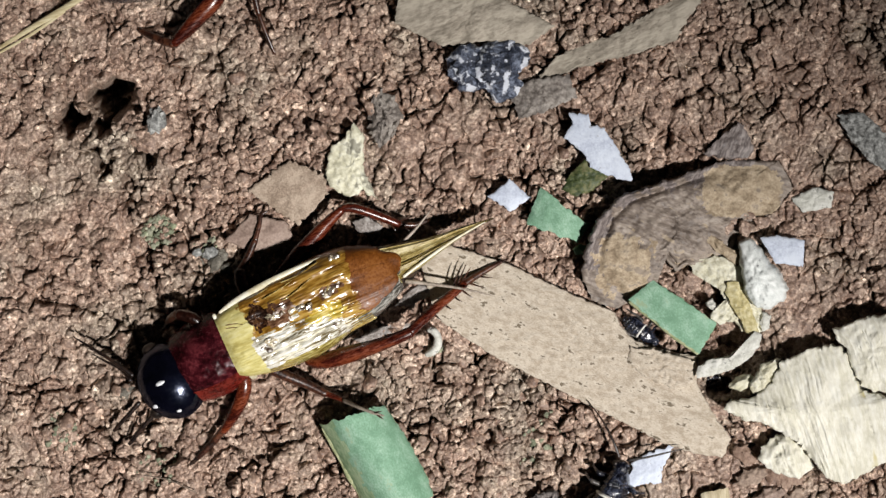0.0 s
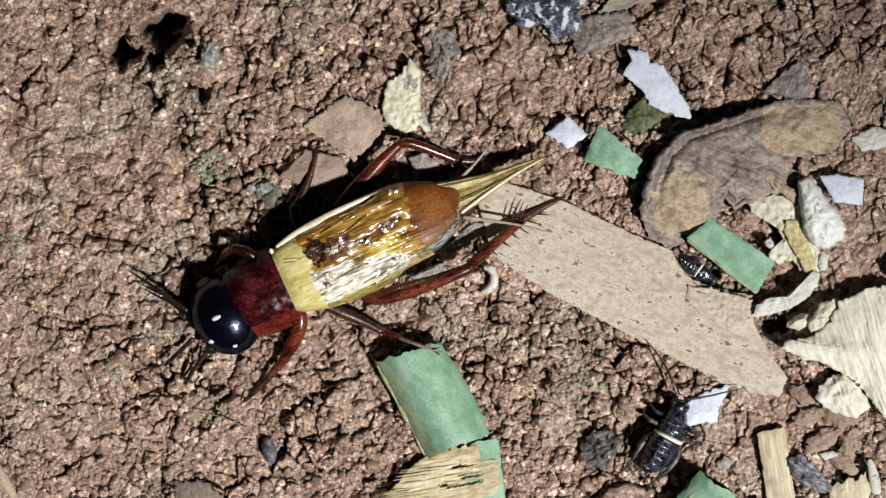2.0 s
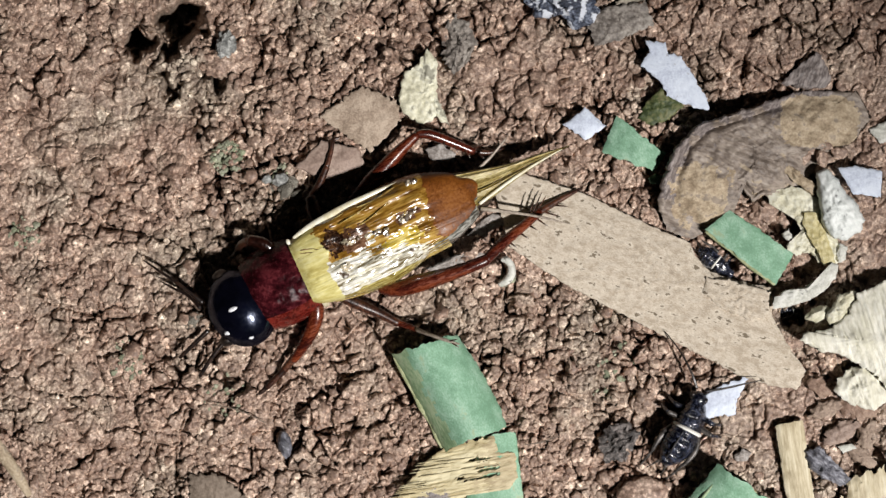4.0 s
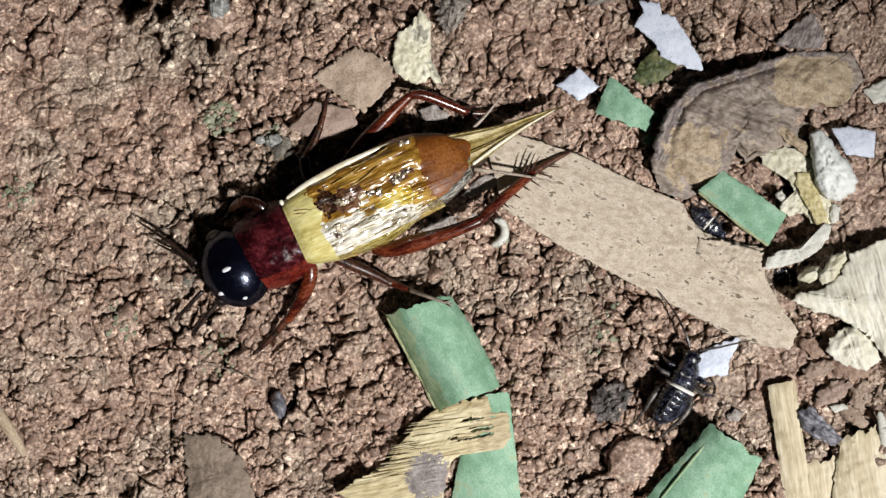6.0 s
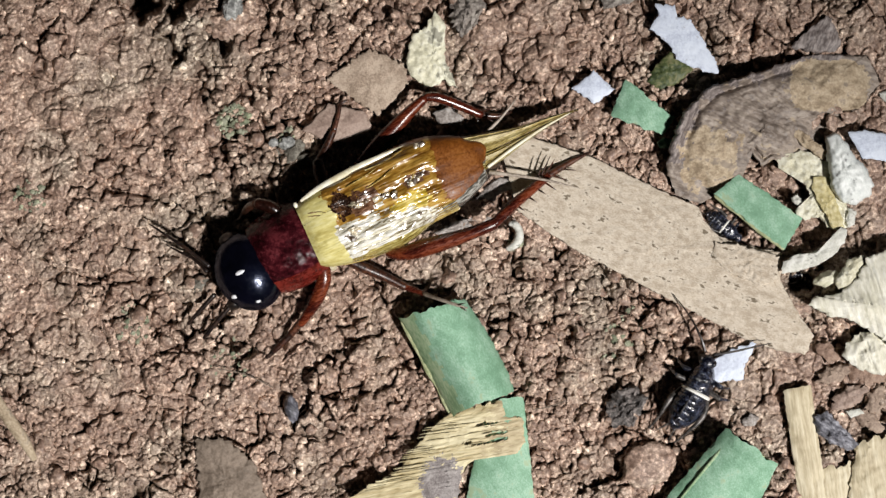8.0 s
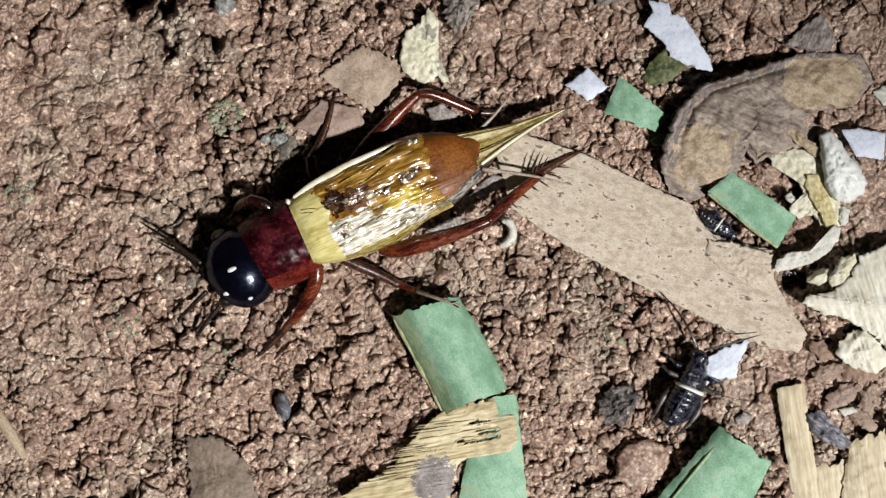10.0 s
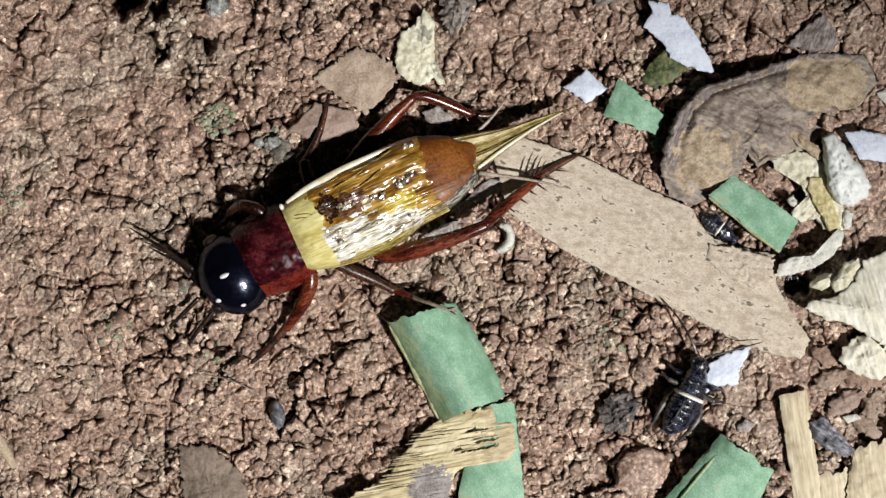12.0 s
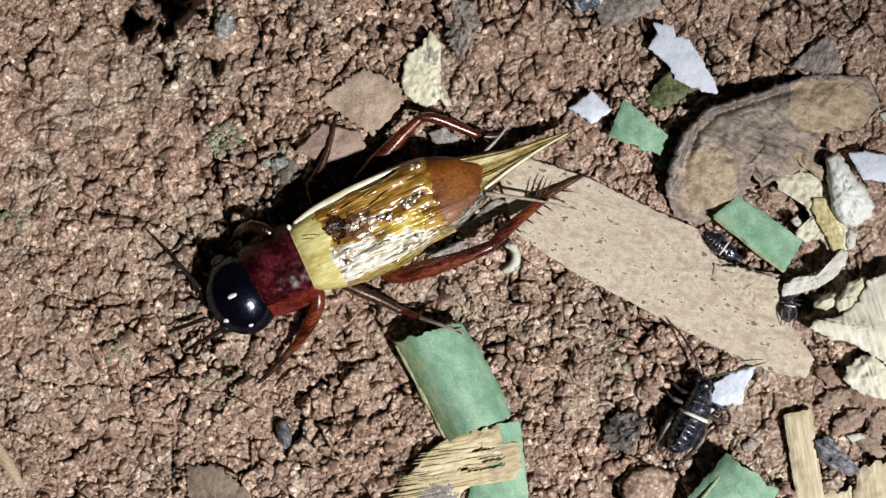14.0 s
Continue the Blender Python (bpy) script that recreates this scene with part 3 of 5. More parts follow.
# ---- ground ----
def inside(poly, u, v):
    hit = np.zeros(u.shape, bool)
    for (u0, v0), (u1, v1) in zip(poly, poly[1:] + poly[:1]):
        cross = ((v0 > v) != (v1 > v)) & (u < (u1 - u0) * (v - v0) / ((v1 - v0) or 1e-9) + u0)
        hit ^= cross
    return hit


def value_noise(u, v, size, seed):
    table = np.random.RandomState(seed).rand(64, 64)
    x, y = u / size + 100, v / size + 100
    i, j = np.floor(x).astype(int), np.floor(y).astype(int)
    fx, fy = x - i, y - j
    fx, fy = fx * fx * (3 - 2 * fx), fy * fy * (3 - 2 * fy)
    g = lambda a, b: table[(i + a) % 64, (j + b) % 64]
    return (g(0, 0) * (1 - fx) + g(1, 0) * fx) * (1 - fy) + (g(0, 1) * (1 - fx) + g(1, 1) * fx) * fy - 0.5


def crumbs(u, v, size, seed, joint=0.3):
    """Cells of crumbly earth: 0 in the joints to 1 on their flat tops, a random number for each cell, and how its top leans."""
    rs = np.random.RandomState(seed)
    tx, ty, tr, ta = rs.rand(128, 128), rs.rand(128, 128), rs.rand(128, 128), rs.rand(128, 128) * 6.283
    x, y = u / size + 200, v / size + 200
    i, j = np.floor(x).astype(int), np.floor(y).astype(int)
    f1, f2, ident, lean = np.full(u.shape, 9.0), np.full(u.shape, 9.0), np.zeros(u.shape), np.zeros(u.shape)
    for a in (-1, 0, 1):
        for b in (-1, 0, 1):
            ci, cj = (i + a) % 128, (j + b) % 128
            r = tr[ci, cj]
            dx, dy = i + a + tx[ci, cj] - x, j + b + ty[ci, cj] - y
            d = np.hypot(dx, dy) - 0.25 * r
            near = d < f1
            f2 = np.where(near, f1, np.minimum(f2, d))
            ident = np.where(near, r, ident)
            lean = np.where(near, dx * np.cos(ta[ci, cj]) + dy * np.sin(ta[ci, cj]), lean)
            f1 = np.where(near, d, f1)
    e = np.clip((f2 - f1) / joint, 0, 1)
    return np.sqrt(1 - (1 - e) ** 2), ident, lean * size


SWELLS = [(1145, 850, 46, 54), (325, 92, 36, 28), (405, 98, 38, 30), (412, 312, 44, 30), (300, 298, 36, 26), (290, 234, 30, 20), (366, 186, 30, 22), (78, 216, 36, 26), (520, 700, 34, 26), (820, 800, 30, 24), (1000, 680, 34, 26), (950, 560, 32, 24), (470, 150, 36, 28), (560, 90, 40, 28), (1040, 760, 30, 26), (250, 690, 30, 24), (620, 640, 26, 20), (60, 195, 44, 30),
          (160, 225, 40, 28), (700, 40, 36, 30), (840, 60, 44, 30), (950, 110, 38, 28), (1090, 660, 30, 22), (600, 745, 28, 24), (300, 260, 34, 26), (130, 380, 36, 28)]
PITS = [(1424, 506, 30, 18, 90), (1284, 420, 46, 24, 55), (299, -24, 40, 34, 300), (231, 15, 25, 22, 260), (285, 22, 17, 24, 220), (284, 93, 12, 26, 80), (366, 80, 26, 13, 60)]


def calmness(u, v):
    calm = np.ones(u.shape)
    for cu, cv, ru, rv, k in ((150, 100, 170, 140, 0.5), (330, 190, 90, 70, 0.25), (40, 300, 110, 200, 0.35), (900, 60, 110, 60, 0.55), (1360, 695, 140, 80, 1.1),
                              (1600, 120, 150, 160, 0.6), (1140, 852, 48, 60, 0.8), (1420, 680, 70, 50, 0.6), (960, 80, 90, 70, 0.45), (1570, 430, 60, 40, 0.6), (40, 560, 60, 60, 0.5), (560, 600, 90, 60, -0.2), (680, 760, 120, 90, -0.2), (1450, 0, 220, 90, 0.25), (60, 720, 120, 130, 0.3), (1560, 350, 60, 60, 0.6)):
        calm -= k * np.exp(-((u - cu) / ru) ** 2 - ((v - cv) / rv) ** 2)
    return np.clip(calm + 0.5 * value_noise(u, v, 90, 3), 0.25, 1.15)


def ground_height(u, v):
    calm = calmness(u, v)
    wu = u + 10 * value_noise(u, v, 24, 11) + 5 * value_noise(u, v, 7, 12)
    wv = v + 10 * value_noise(u, v, 24, 13) + 5 * value_noise(u, v, 7, 14)
    clod, clod_r, clod_l = crumbs(wu, wv, 74, 21, 0.35)
    lump, lump_r, lump_l = crumbs(wu, wv, 34, 22, 0.3)
    crumb, crumb_r, crumb_l = crumbs(wu + 40, wv, 17, 23, 0.42)
    bead, bead_r, bead_l = crumbs(u + 3 * value_noise(u, v, 7, 15), v + 3 * value_noise(u, v, 7, 16), 9, 24, 0.55)
    # broken ground between firmer patches, with open gaps along the rims of some clods
    broken = np.clip(0.24 + 1.9 * value_noise(u, v, 60, 41) + 2.8 * value_noise(u, v, 25, 42), 0.0, 1.3)
    rim, _, _ = crumbs(wu, wv, 74, 21, 0.13)
    gap, _, _ = crumbs(wu, wv, 34, 22, 0.22)
    z = 16 * value_noise(u, v, 170, 1) + 8 * value_noise(u, v, 70, 2)
    z = z + calm * (8 * (clod - 1) + 24 * (clod_r - 0.5) + 0.06 * clod_l)
    z = z + calm * broken * (38 * (rim - 1) + 34 * (gap - 1))
    z = z + (0.3 + 0.7 * calm * broken) * (11 * (lump - 1) + 14 * (lump_r - 0.5) + 0.10 * lump_l)
    z = z + (0.1 + 0.8 * calm) * (7.0 * (crumb - 1) + 7.0 * (crumb_r - 0.5) + 0.14 * crumb_l + 2.8 * (bead - 1) + 2.2 * (bead_r - 0.5))
    z = z + 1.6 * value_noise(u, v, 5, 31)
    for cu, cv, ru, rv in SWELLS:
        d = ((u - cu) / ru) ** 2 + ((v - cv) / rv) ** 2
        z = z + 16 * np.sqrt(np.clip(1 - d, 0, 1))
    under = np.zeros(u.shape, bool)
    for poly in COVER:
        under |= inside(poly, u, v)
    z = np.where(under, np.minimum(0.25 * z - 2, 3), z)
    pu, pv = u + 34 * value_noise(u, v, 22, 51) + 10 * value_noise(u, v, 8, 52), v + 34 * value_noise(u, v, 22, 53) + 10 * value_noise(u, v, 8, 54)
    for cu, cv, ru, rv, deep in PITS:
        z = z - deep * np.exp(-(((pu - cu) / ru) ** 2 + ((pv - cv) / rv) ** 2) ** 2 * 1.6)
    return z


U0, U1, V0, V1, STEP = -90, 1760, -260, 960, 1.6
us, vs = np.arange(U0, U1 + 1, STEP), np.arange(V0, V1 + 1, STEP)
gu, gv = np.meshgrid(us, vs)
GZ = ground_height(gu, gv)


def soil_top(u, v):
    i = min(max(int((v - V0) / STEP), 0), GZ.shape[0] - 1)
    j = min(max(int((u - U0) / STEP), 0), GZ.shape[1] - 1)
    return float(GZ[i, j])


def build_ground():
    fade = np.minimum(np.minimum(gu - U0, U1 - gu), np.minimum(gv - V0, V1 - gv))
    z = GZ * np.clip(fade / 40, 0, 1)
    k = 1 - z * U / STAND
    x, y = 0.00017 + U * (gu - 784), 0.00018 + U * (441 - gv)
    co = np.stack([-0.0011 + (x + 0.0011) * k, 0.0001 + (y - 0.0001) * k, z * U], -1).reshape(-1, 3)
    nv, nu = gu.shape
    idx = np.arange(nu * nv).reshape(nv, nu)
    quads = np.stack([idx[1:, :-1], idx[1:, 1:], idx[:-1, 1:], idx[:-1, :-1]], -1).reshape(-1, 4)
    # the same sheet goes on, flat, past the litter to where the torch no longer reaches
    far = 6.0
    extra = np.array([(-far, far, 0), (far, far, 0), (far, -far, 0), (-far, -far, 0)])
    n = len(co)
    corners = [idx[0, 0], idx[0, -1], idx[-1, -1], idx[-1, 0]]
    ring = [(n + a, corners[a], corners[(a + 1) % 4], n + (a + 1) % 4) for a in range(4)]
    sides = [idx[0, :], idx[:, -1], idx[-1, ::-1], idx[::-1, 0]]
    data = bpy.data.meshes.new("ground")
    loops = [tuple(q) for q in quads.tolist()]
    for a in range(4):
        loops.append(tuple([n + a, n + (a + 1) % 4] + sides[a].tolist()[::-1]))
    data.from_pydata(np.concatenate([co, extra]).tolist(), [], loops)
    data.materials.append(SOIL)
    data.polygons.foreach_set("use_smooth", [True] * len(loops))
    data.update()
    ob = new("ground", data)
    return tagged(ob, "red-brown crumbly soil with cracks and two small holes", "soil", kind="structure")


ground = build_ground()


def grain_shapes(count, seed):
    """A few lumpy low bodies of 42 corners that loose grains are made of."""
    out = []
    bm = bmesh.new()
    bmesh.ops.create_icosphere(bm, subdivisions=2, radius=1.0)
    base = [v.co.copy() for v in bm.verts]
    tris = np.array([[v.index for v in f.verts] for f in bm.faces])
    bm.free()
    for k in range(count):
        q = Vector((k * 3.7, seed, 0))
        out.append(np.array([tuple(p * (1 + 0.55 * noise.noise(p * 1.2 + q) + 0.35 * noise.noise(p * 2.7 + q))) for p in base]))
    return out, tris


def scatter(name, spots, mat, label, category, seed=5):
    """Loose grains (u, v, radius) resting on the soil, as one body of crumbs."""
    rs = np.random.RandomState(seed)
    shapes, tris = grain_shapes(14, seed)
    cos, faces = [], []
    for n, (u, v, r) in enumerate(spots):
        a, b = rs.rand(2) * 6.28
        ca, sa, cb, sb = math.cos(a), math.sin(a), math.cos(b), math.sin(b)
        turn = np.array([[ca, -sa, 0], [sa, ca, 0], [0, 0, 1]]) @ np.array([[1, 0, 0], [0, cb, -sb], [0, sb, cb]])
        o = at(u, v, soil_top(u, v) + 0.12 * r + rs.uniform(-0.25, 0.25) * r)
        cos.append(shapes[n % 14] @ turn.T * np.array([1.15, 1.15, 0.55]) * r * U + np.array(o))
        faces.append(tris + n * len(shapes[0]))
    data = bpy.data.meshes.new(name)
    data.from_pydata(np.concatenate(cos).tolist(), [], np.concatenate(faces).tolist())
    data.materials.append(mat)
    data.polygons.foreach_set("use_smooth", [True] * len(data.polygons))
    data.update()
    return tagged(new(name, data), label, category, kind="stuff")


def soil_spots(pitch, seed):
    """Crumbs packed side by side over the bare soil, fewer and smaller where it is trodden smooth."""
    rs = np.random.RandomState(seed)
    u, v = np.meshgrid(np.arange(-85, 1755, pitch), np.arange(-255, 955, pitch * 0.87))
    u = u + (np.arange(u.shape[0]) % 2)[:, None] * pitch / 2
    u, v = (u + rs.uniform(-0.42, 0.42, u.shape) * pitch).ravel(), (v + rs.uniform(-0.42, 0.42, v.shape) * pitch).ravel()
    calm = calmness(u, v)
    ok = rs.rand(len(u)) < np.clip(calm - 0.2, 0.1, 1) * np.clip(0.46 + 1.5 * value_noise(u, v, 60, 77), 0.08, 0.85)
    for poly in COVER:
        ok &= ~inside(poly, u, v)
    for cu, cv, ru, rv, _ in PITS:
        ok &= ((u - cu) / ru) ** 2 + ((v - cv) / rv) ** 2 > 1.6
    r = pitch * (0.36 + 0.26 * rs.rand(len(u)) + 0.55 * (rs.rand(len(u)) < 0.05) * rs.rand(len(u))) * (0.6 + 0.4 * np.clip(calm, 0, 1))
    return [(a, b, c) for a, b, c, k in zip(u, v, r, ok) if k]


def soil_crumbs(count, seed):
    """The larger loose crumbs of the bare soil, each a piece of the ground."""
    rs = np.random.RandomState(seed)
    shapes, tris = grain_shapes(12, 31)
    meshes = []
    for co in shapes:
        data = bpy.data.meshes.new("soil_crumb")
        data.from_pydata((co * np.array([1.1, 1.0, 0.55]) * 9 * U).tolist(), [], tris.tolist())
        data.materials.append(CRUMB)
        data.polygons.foreach_set("use_smooth", [True] * len(data.polygons))
        meshes.append(data)
    made = 0
    while made < count:
        u, v = rs.uniform(40, 1540), rs.uniform(-60, 880)
        uu, vv = np.array([u]), np.array([v])
        if any(inside(poly, uu, vv)[0] for poly in COVER) or calmness(uu, vv)[0] < 0.55 + 0.5 * rs.rand():
            continue
        if any(((u - cu) / ru) ** 2 + ((v - cv) / rv) ** 2 < 1.8 for cu, cv, ru, rv, _ in PITS):
            continue
        r = 6.5 + 7.5 * rs.rand() ** 1.6
        ob = new("soil_crumb", meshes[made % 12])
        ob.parent = ground
        ob.matrix_basis = Matrix.Translation(at(u, v, soil_top(u, v) + 0.02 * r)) @ pose(0, 0, 0, rs.uniform(-25, 25), rs.uniform(-25, 25), rs.uniform(0, 360)) @ Matrix.Scale(r / 9, 4)
        made += 1


soil_crumbs(300, 17)
scatter("loose_soil_grains", soil_spots(10.5, 41), GRAIN, "loose reddish-brown crumbs of soil with pale quartz grains", "soil", 6)

# ---- litter ----
def green_strip(label, fold, *args, **kw):
    """A strip of rind with pale cut edges; fold is the line of its rolled-over long edge."""
    a, c = args[0], args[2]
    ob = thing("green_strip", at((a[0] + c[0]) / 2, (a[1] + c[1]) / 2, 2), label, "plant strip", "green strips on the soil")
    part("blade", curled(*args, **kw), [GREEN, CUT, OLIVE], ob)
    if fold:
        part("rolled_edge", tube(fold, 10, None, 8, 0.7), CUT, ob, "yellowish rolled edge")
    return ob


green_strip("dull green arched strip of dried rind, cut ends", [(693, 586, 22, 3), (711, 616, 22, 6), (728, 650, 19, 4), (742, 676, 20, 6.5), (758, 704, 18, 3.5), (770, 730, 20, 5), (782, 754, 20, 3)],
            (689, 581), (805, 544), (897, 712), (783, 758), h=18, arc=48, lift=(10, 8), lean=6, jitter=7, seed=2.2, bow=9, tint=0.17)
green_strip("dull green strip of rind lying under straw fibres", None, *RIND_UNDER, h=12, arc=10, jitter=5, seed=3.1)
curl = green_strip("bright green curled strip of rind propped on the soil", [(1280, 786, 58, 3), (1306, 806, 66, 5), (1340, 828, 64, 5), (1372, 848, 54, 3)],
            (1280, 780), (1374, 846), (1320, 960), (1150, 930), h=18, arc=22, lift=(46, 0), jitter=6, seed=4.4, bow=0)
part("crease", tube([(1292, 794, 68, 1.5), (1262, 830, 54, 2.6), (1224, 876, 40, 2.2), (1182, 928, 30, 2)], 8, None, 6, 0.5), OLIVE, curl, "darker fold line")
green_strip("small flat square of green rind on the soil", None, (1098, 147), (1188, 216), (1166, 250), (1071, 212), h=20, arc=9, jitter=5, seed=5.7, ns=22)
green_strip("green rectangle of rind leaning over a nymph", [(1260, 358, 30, 3), (1286, 377, 33, 5), (1304, 392, 34, 3), (1340, 420, 36, 5.5), (1362, 438, 36, 3), (1384, 454, 34, 3)],
            (1304, 318), (1420, 398), (1386, 455), (1257, 355), h=28, arc=6, lift=(0, 8), jitter=4, seed=6.3, ns=22, nt=30)


def bark_relief(u, v, s):
    a = noise.noise(Vector((u / 40, v / 12, 4.2)))
    return 1.3 * a - 8 * max(0, (s - 0.85) / 0.15) * max(0.0, (u - 1150) / 300)


bark = thing("bark_strip", at(1160, 440, 2), "long flat strip of pale tan weathered bark", "bark")
part("outer_layer", flake(BARK, 17, 12, 6, 1.0, 9, 3.0, rings=34, relief=bark_relief, spacing=5), WOOD, bark)
part("split_layer", flake([(1262, 440), (1315, 450), (1378, 468), (1374, 512), (1345, 520), (1290, 500), (1255, 470)], 25, 12, 2, 3, 9, 5, rings=14, seed=38), WOOD, bark, "cracked raised layer of bark")


def disc_relief(u, v, s):
    """A rolled, striated rim round the upper side, a hollow inside it, and soft folds that follow the rim."""
    up = max(0.0, min(1.0, (1430 - u) / 120)) * max(0.0, min(1.0, (350 - v) / 90))
    roll = math.exp(-((s - 0.95) / 0.07) ** 2) - 0.6 * math.exp(-((s - 0.83) / 0.05) ** 2)
    turn = math.atan2(v - 235, u - 1350)
    stria = 2.2 * noise.noise(Vector((turn * 22, s * 3, 2.0))) * max(0.0, min(1.0, (s - 0.6) * 5))
    warp = noise.noise(Vector((u / 55, v / 55, 1.0)))
    folds = 2.6 * noise.noise(Vector((s * 7 + 2 * warp, turn * 1.2, 3.0))) + 1.8 * abs(noise.noise(Vector((s * 16 + 3 * warp, turn * 2.0, 8.0))))
    a, b = 0.92 * u + 0.39 * v, 0.92 * v - 0.39 * u
    folds += 9.0 * abs(noise.noise(Vector((a / 95, (b + 16 * warp) / 19, 4.0)))) + 1.3 * noise.noise(Vector((a / 60, (b + 9 * warp) / 6, 9.0)))
    low = 16 * max(0.0, min(1.0, (s - 0.55) * 3)) * (1 - up)
    return up * (17 * roll + 16 + 1.4 * stria) + folds - low


def leaf_patch(u, v):
    n = noise.noise(Vector((u / 24, v / 24, 6.0))) + 0.8 * noise.noise(Vector((u / 7, v / 7, 2.0)))
    a = ((u - 1255) / 58) ** 2 + ((v - 290) / 66) ** 2
    b = ((u - 1466) / 72) ** 6 + ((v - 158) / 46) ** 6
    if min(a, b) + 0.75 * n < 0.8:
        return 1
    rim = ((u - 1365) / 185) ** 2 + ((v - 250) / 135) ** 2
    return 2 if rim + 0.35 * n > 0.62 and u + 0.5 * v < 1540 and v < 300 else 0


withered = thing("withered_leaf", at(1350, 230, 4), "brown withered leaf with a rolled rim and tan patches", "leaf")
part("blade", flake(LEAF_DISC, 22, 9, 8, 2.6, 14, 4, rings=50, relief=disc_relief, spacing=4, patch=leaf_patch), [BROWNLEAF, TANLEAF, GREYRIM], withered)
part("torn_shred", flake([(1392, 210), (1404, 228), (1440, 258), (1470, 282), (1458, 292), (1424, 272), (1396, 244), (1384, 222)], 28, 6, 3, 4, 10, 5, seed=36), TANLEAF, withered, "pale tan torn shred")
solo("white_flake", flake(WHITE_A, 20, 6, 3, 0.8, 12, 3.5, seed=3), WHITE, "long white chalky flake on the soil", "flake", "white flakes")
solo("white_flake", flake(WHITE_B, 16, 6, 3, 1.0, 12, 3.5, seed=4), WHITE, "small white chalky flake beside a green strip", "flake", "white flakes")
solo("white_flake", flake(WHITE_C, 11, 5, 2, 0.8, 12, 5, seed=5), WHITE, "ragged white flake beside the banded nymph", "flake", "white flakes")
solo("white_flake", flake(WHITE_E, 34, 8, 3, 0.8, 12, 2, seed=6), WHITE, "bright white angular flake", "flake", "white flakes")
solo("white_flake", flake([(1308, 764), (1325, 752), (1341, 760), (1332, 775), (1312, 775)], 12, 6, 3, 2, 8, 2, seed=7), DUSTY, "tiny pinkish white flake on the soil", "flake", "white flakes")
solo("white_flake", flake([(1556, 172), (1596, 152), (1634, 160), (1628, 190), (1576, 198)], 16, 7, 3, 2, 8, 3, seed=8), OFFWHITE, "pale buff flake on bare soil", "flake", "white flakes")
solo("white_flake", flake([(826, 364), (848, 338), (872, 324), (904, 330), (890, 346), (864, 360), (862, 368)], 10, 6, 3, 3, 8, 4, seed=9), DUSTY, "grey-white scrap under the cricket's tail", "flake", "white flakes")
solo("white_flake", flake([(748, 208), (775, 198), (806, 216), (800, 232), (760, 228)], 12, 5, 2, 2, 8, 3, seed=10), DUSTY, "grey-white scrap beside the cricket's hind leg", "flake", "white flakes")
solo("white_flake", flake([(780, 428), (812, 418), (840, 424), (824, 440), (796, 446)], 10, 5, 2, 2, 8, 3, seed=11), DUSTY, "grey-white scrap below the cricket's hind leg", "flake", "white flakes")
solo("white_flake", flake([(752, 426), (790, 405), (830, 395), (857, 398), (850, 413), (800, 424), (770, 433)], 10, 6, 3, 3, 8, 4, seed=46), DUSTY, "pale grey splinter along the cricket's hind leg", "flake", "white flakes")
solo("white_flake", flake([(876, 392), (892, 372), (912, 356), (918, 362), (900, 382), (884, 396)], 9, 5, 2, 2, 8, 3, seed=47), DUSTY, "pinkish grey sliver below the cricket's shin", "flake", "white flakes")
solo("cream_curd", flake(CURD, 18, 12, 4, 4, 10, 5, rings=14, seed=12), CREAM, "knobbly cream-coloured crumb of food with grey spots", "crumb")
solo("tan_leaf_scrap", flake(TAN_N, 15, 5, 2, 2.0, 20, 6, seed=13), TANSCRAP, "flat tan scrap of dry leaf", "leaf")
solo("mauve_stone", flake(STONE_O, 14, 9, 6, 2, 18, 3, seed=14), MAUVE, "flat mauve-brown stone chip", "stone")


def mat_relief(u, v, s):
    a, b = u * 0.97 - v * 0.18, v * 0.97 + u * 0.18
    k = noise.noise(Vector((a / 70, b / 3.0, 2.0))) + 0.6 * noise.noise(Vector((a / 30, b / 6.5, 5.0)))
    z = 2.2 * k - 5 * max(0.0, (u - 850) / 60)
    for u0, u1, v0, lean in ((800, 850, 807, -0.02), (846, 886, 804, -0.18), (828, 866, 774, -0.12), (838, 884, 792, -0.14), (800, 850, 874, -0.06)):
        w = 2.3 * (1 - ((2 * u - u0 - u1) / (u1 - u0)) ** 2)
        if u0 < u < u1 and abs(v - v0 - lean * (u - u0) - 4 * noise.noise(Vector((u / 9, v0, 1)))) < w:
            z -= 22
    return z


def mat_patch(u, v):
    if ((u - 766) / 40) ** 2 + ((v - 876) / 44) ** 2 + 0.7 * noise.noise(Vector((u / 12, v / 9, 7.0))) + 0.5 * noise.noise(Vector((u / 5, v / 3, 1.0))) < 0.95:
        return 2
    return 1 if (u - 848) / 40 + 1.2 * noise.noise(Vector((u / 18, v / 5, 4.0))) > 0.1 and v < 830 else 0


straw_mat = thing("straw_mat", at(770, 830, 14), "yellow frayed straw matting lying over a green strip", "straw")
part("mat", flake(MAT, 25, 8, 5, 1.6, 18, 5, rings=40, seed=15, relief=mat_relief, spacing=3.0, patch=mat_patch), [STRAW, TANSTRAW, CRUST], straw_mat, "frayed yellow matting with a grey stain")
rs = random.Random(4)
for n in range(34):
    u0, v0 = 690 + rs.random() * 130, 772 + rs.random() * 110
    ln = 40 + rs.random() * 60
    u0 = min(u0, 895 - ln) if v0 < 812 else min(u0, 728 - ln)
    u0 = max(u0, 640 + (905 - v0) * 0.75)
    part("straw_fibre", tube([(u0, v0, 27, 0.5), (u0 + ln / 2, v0 - ln * 0.08, 31, 0.9), (u0 + ln, v0 - ln * 0.17, 27, 0.4)], 5, steps=3), STRAW, straw_mat)


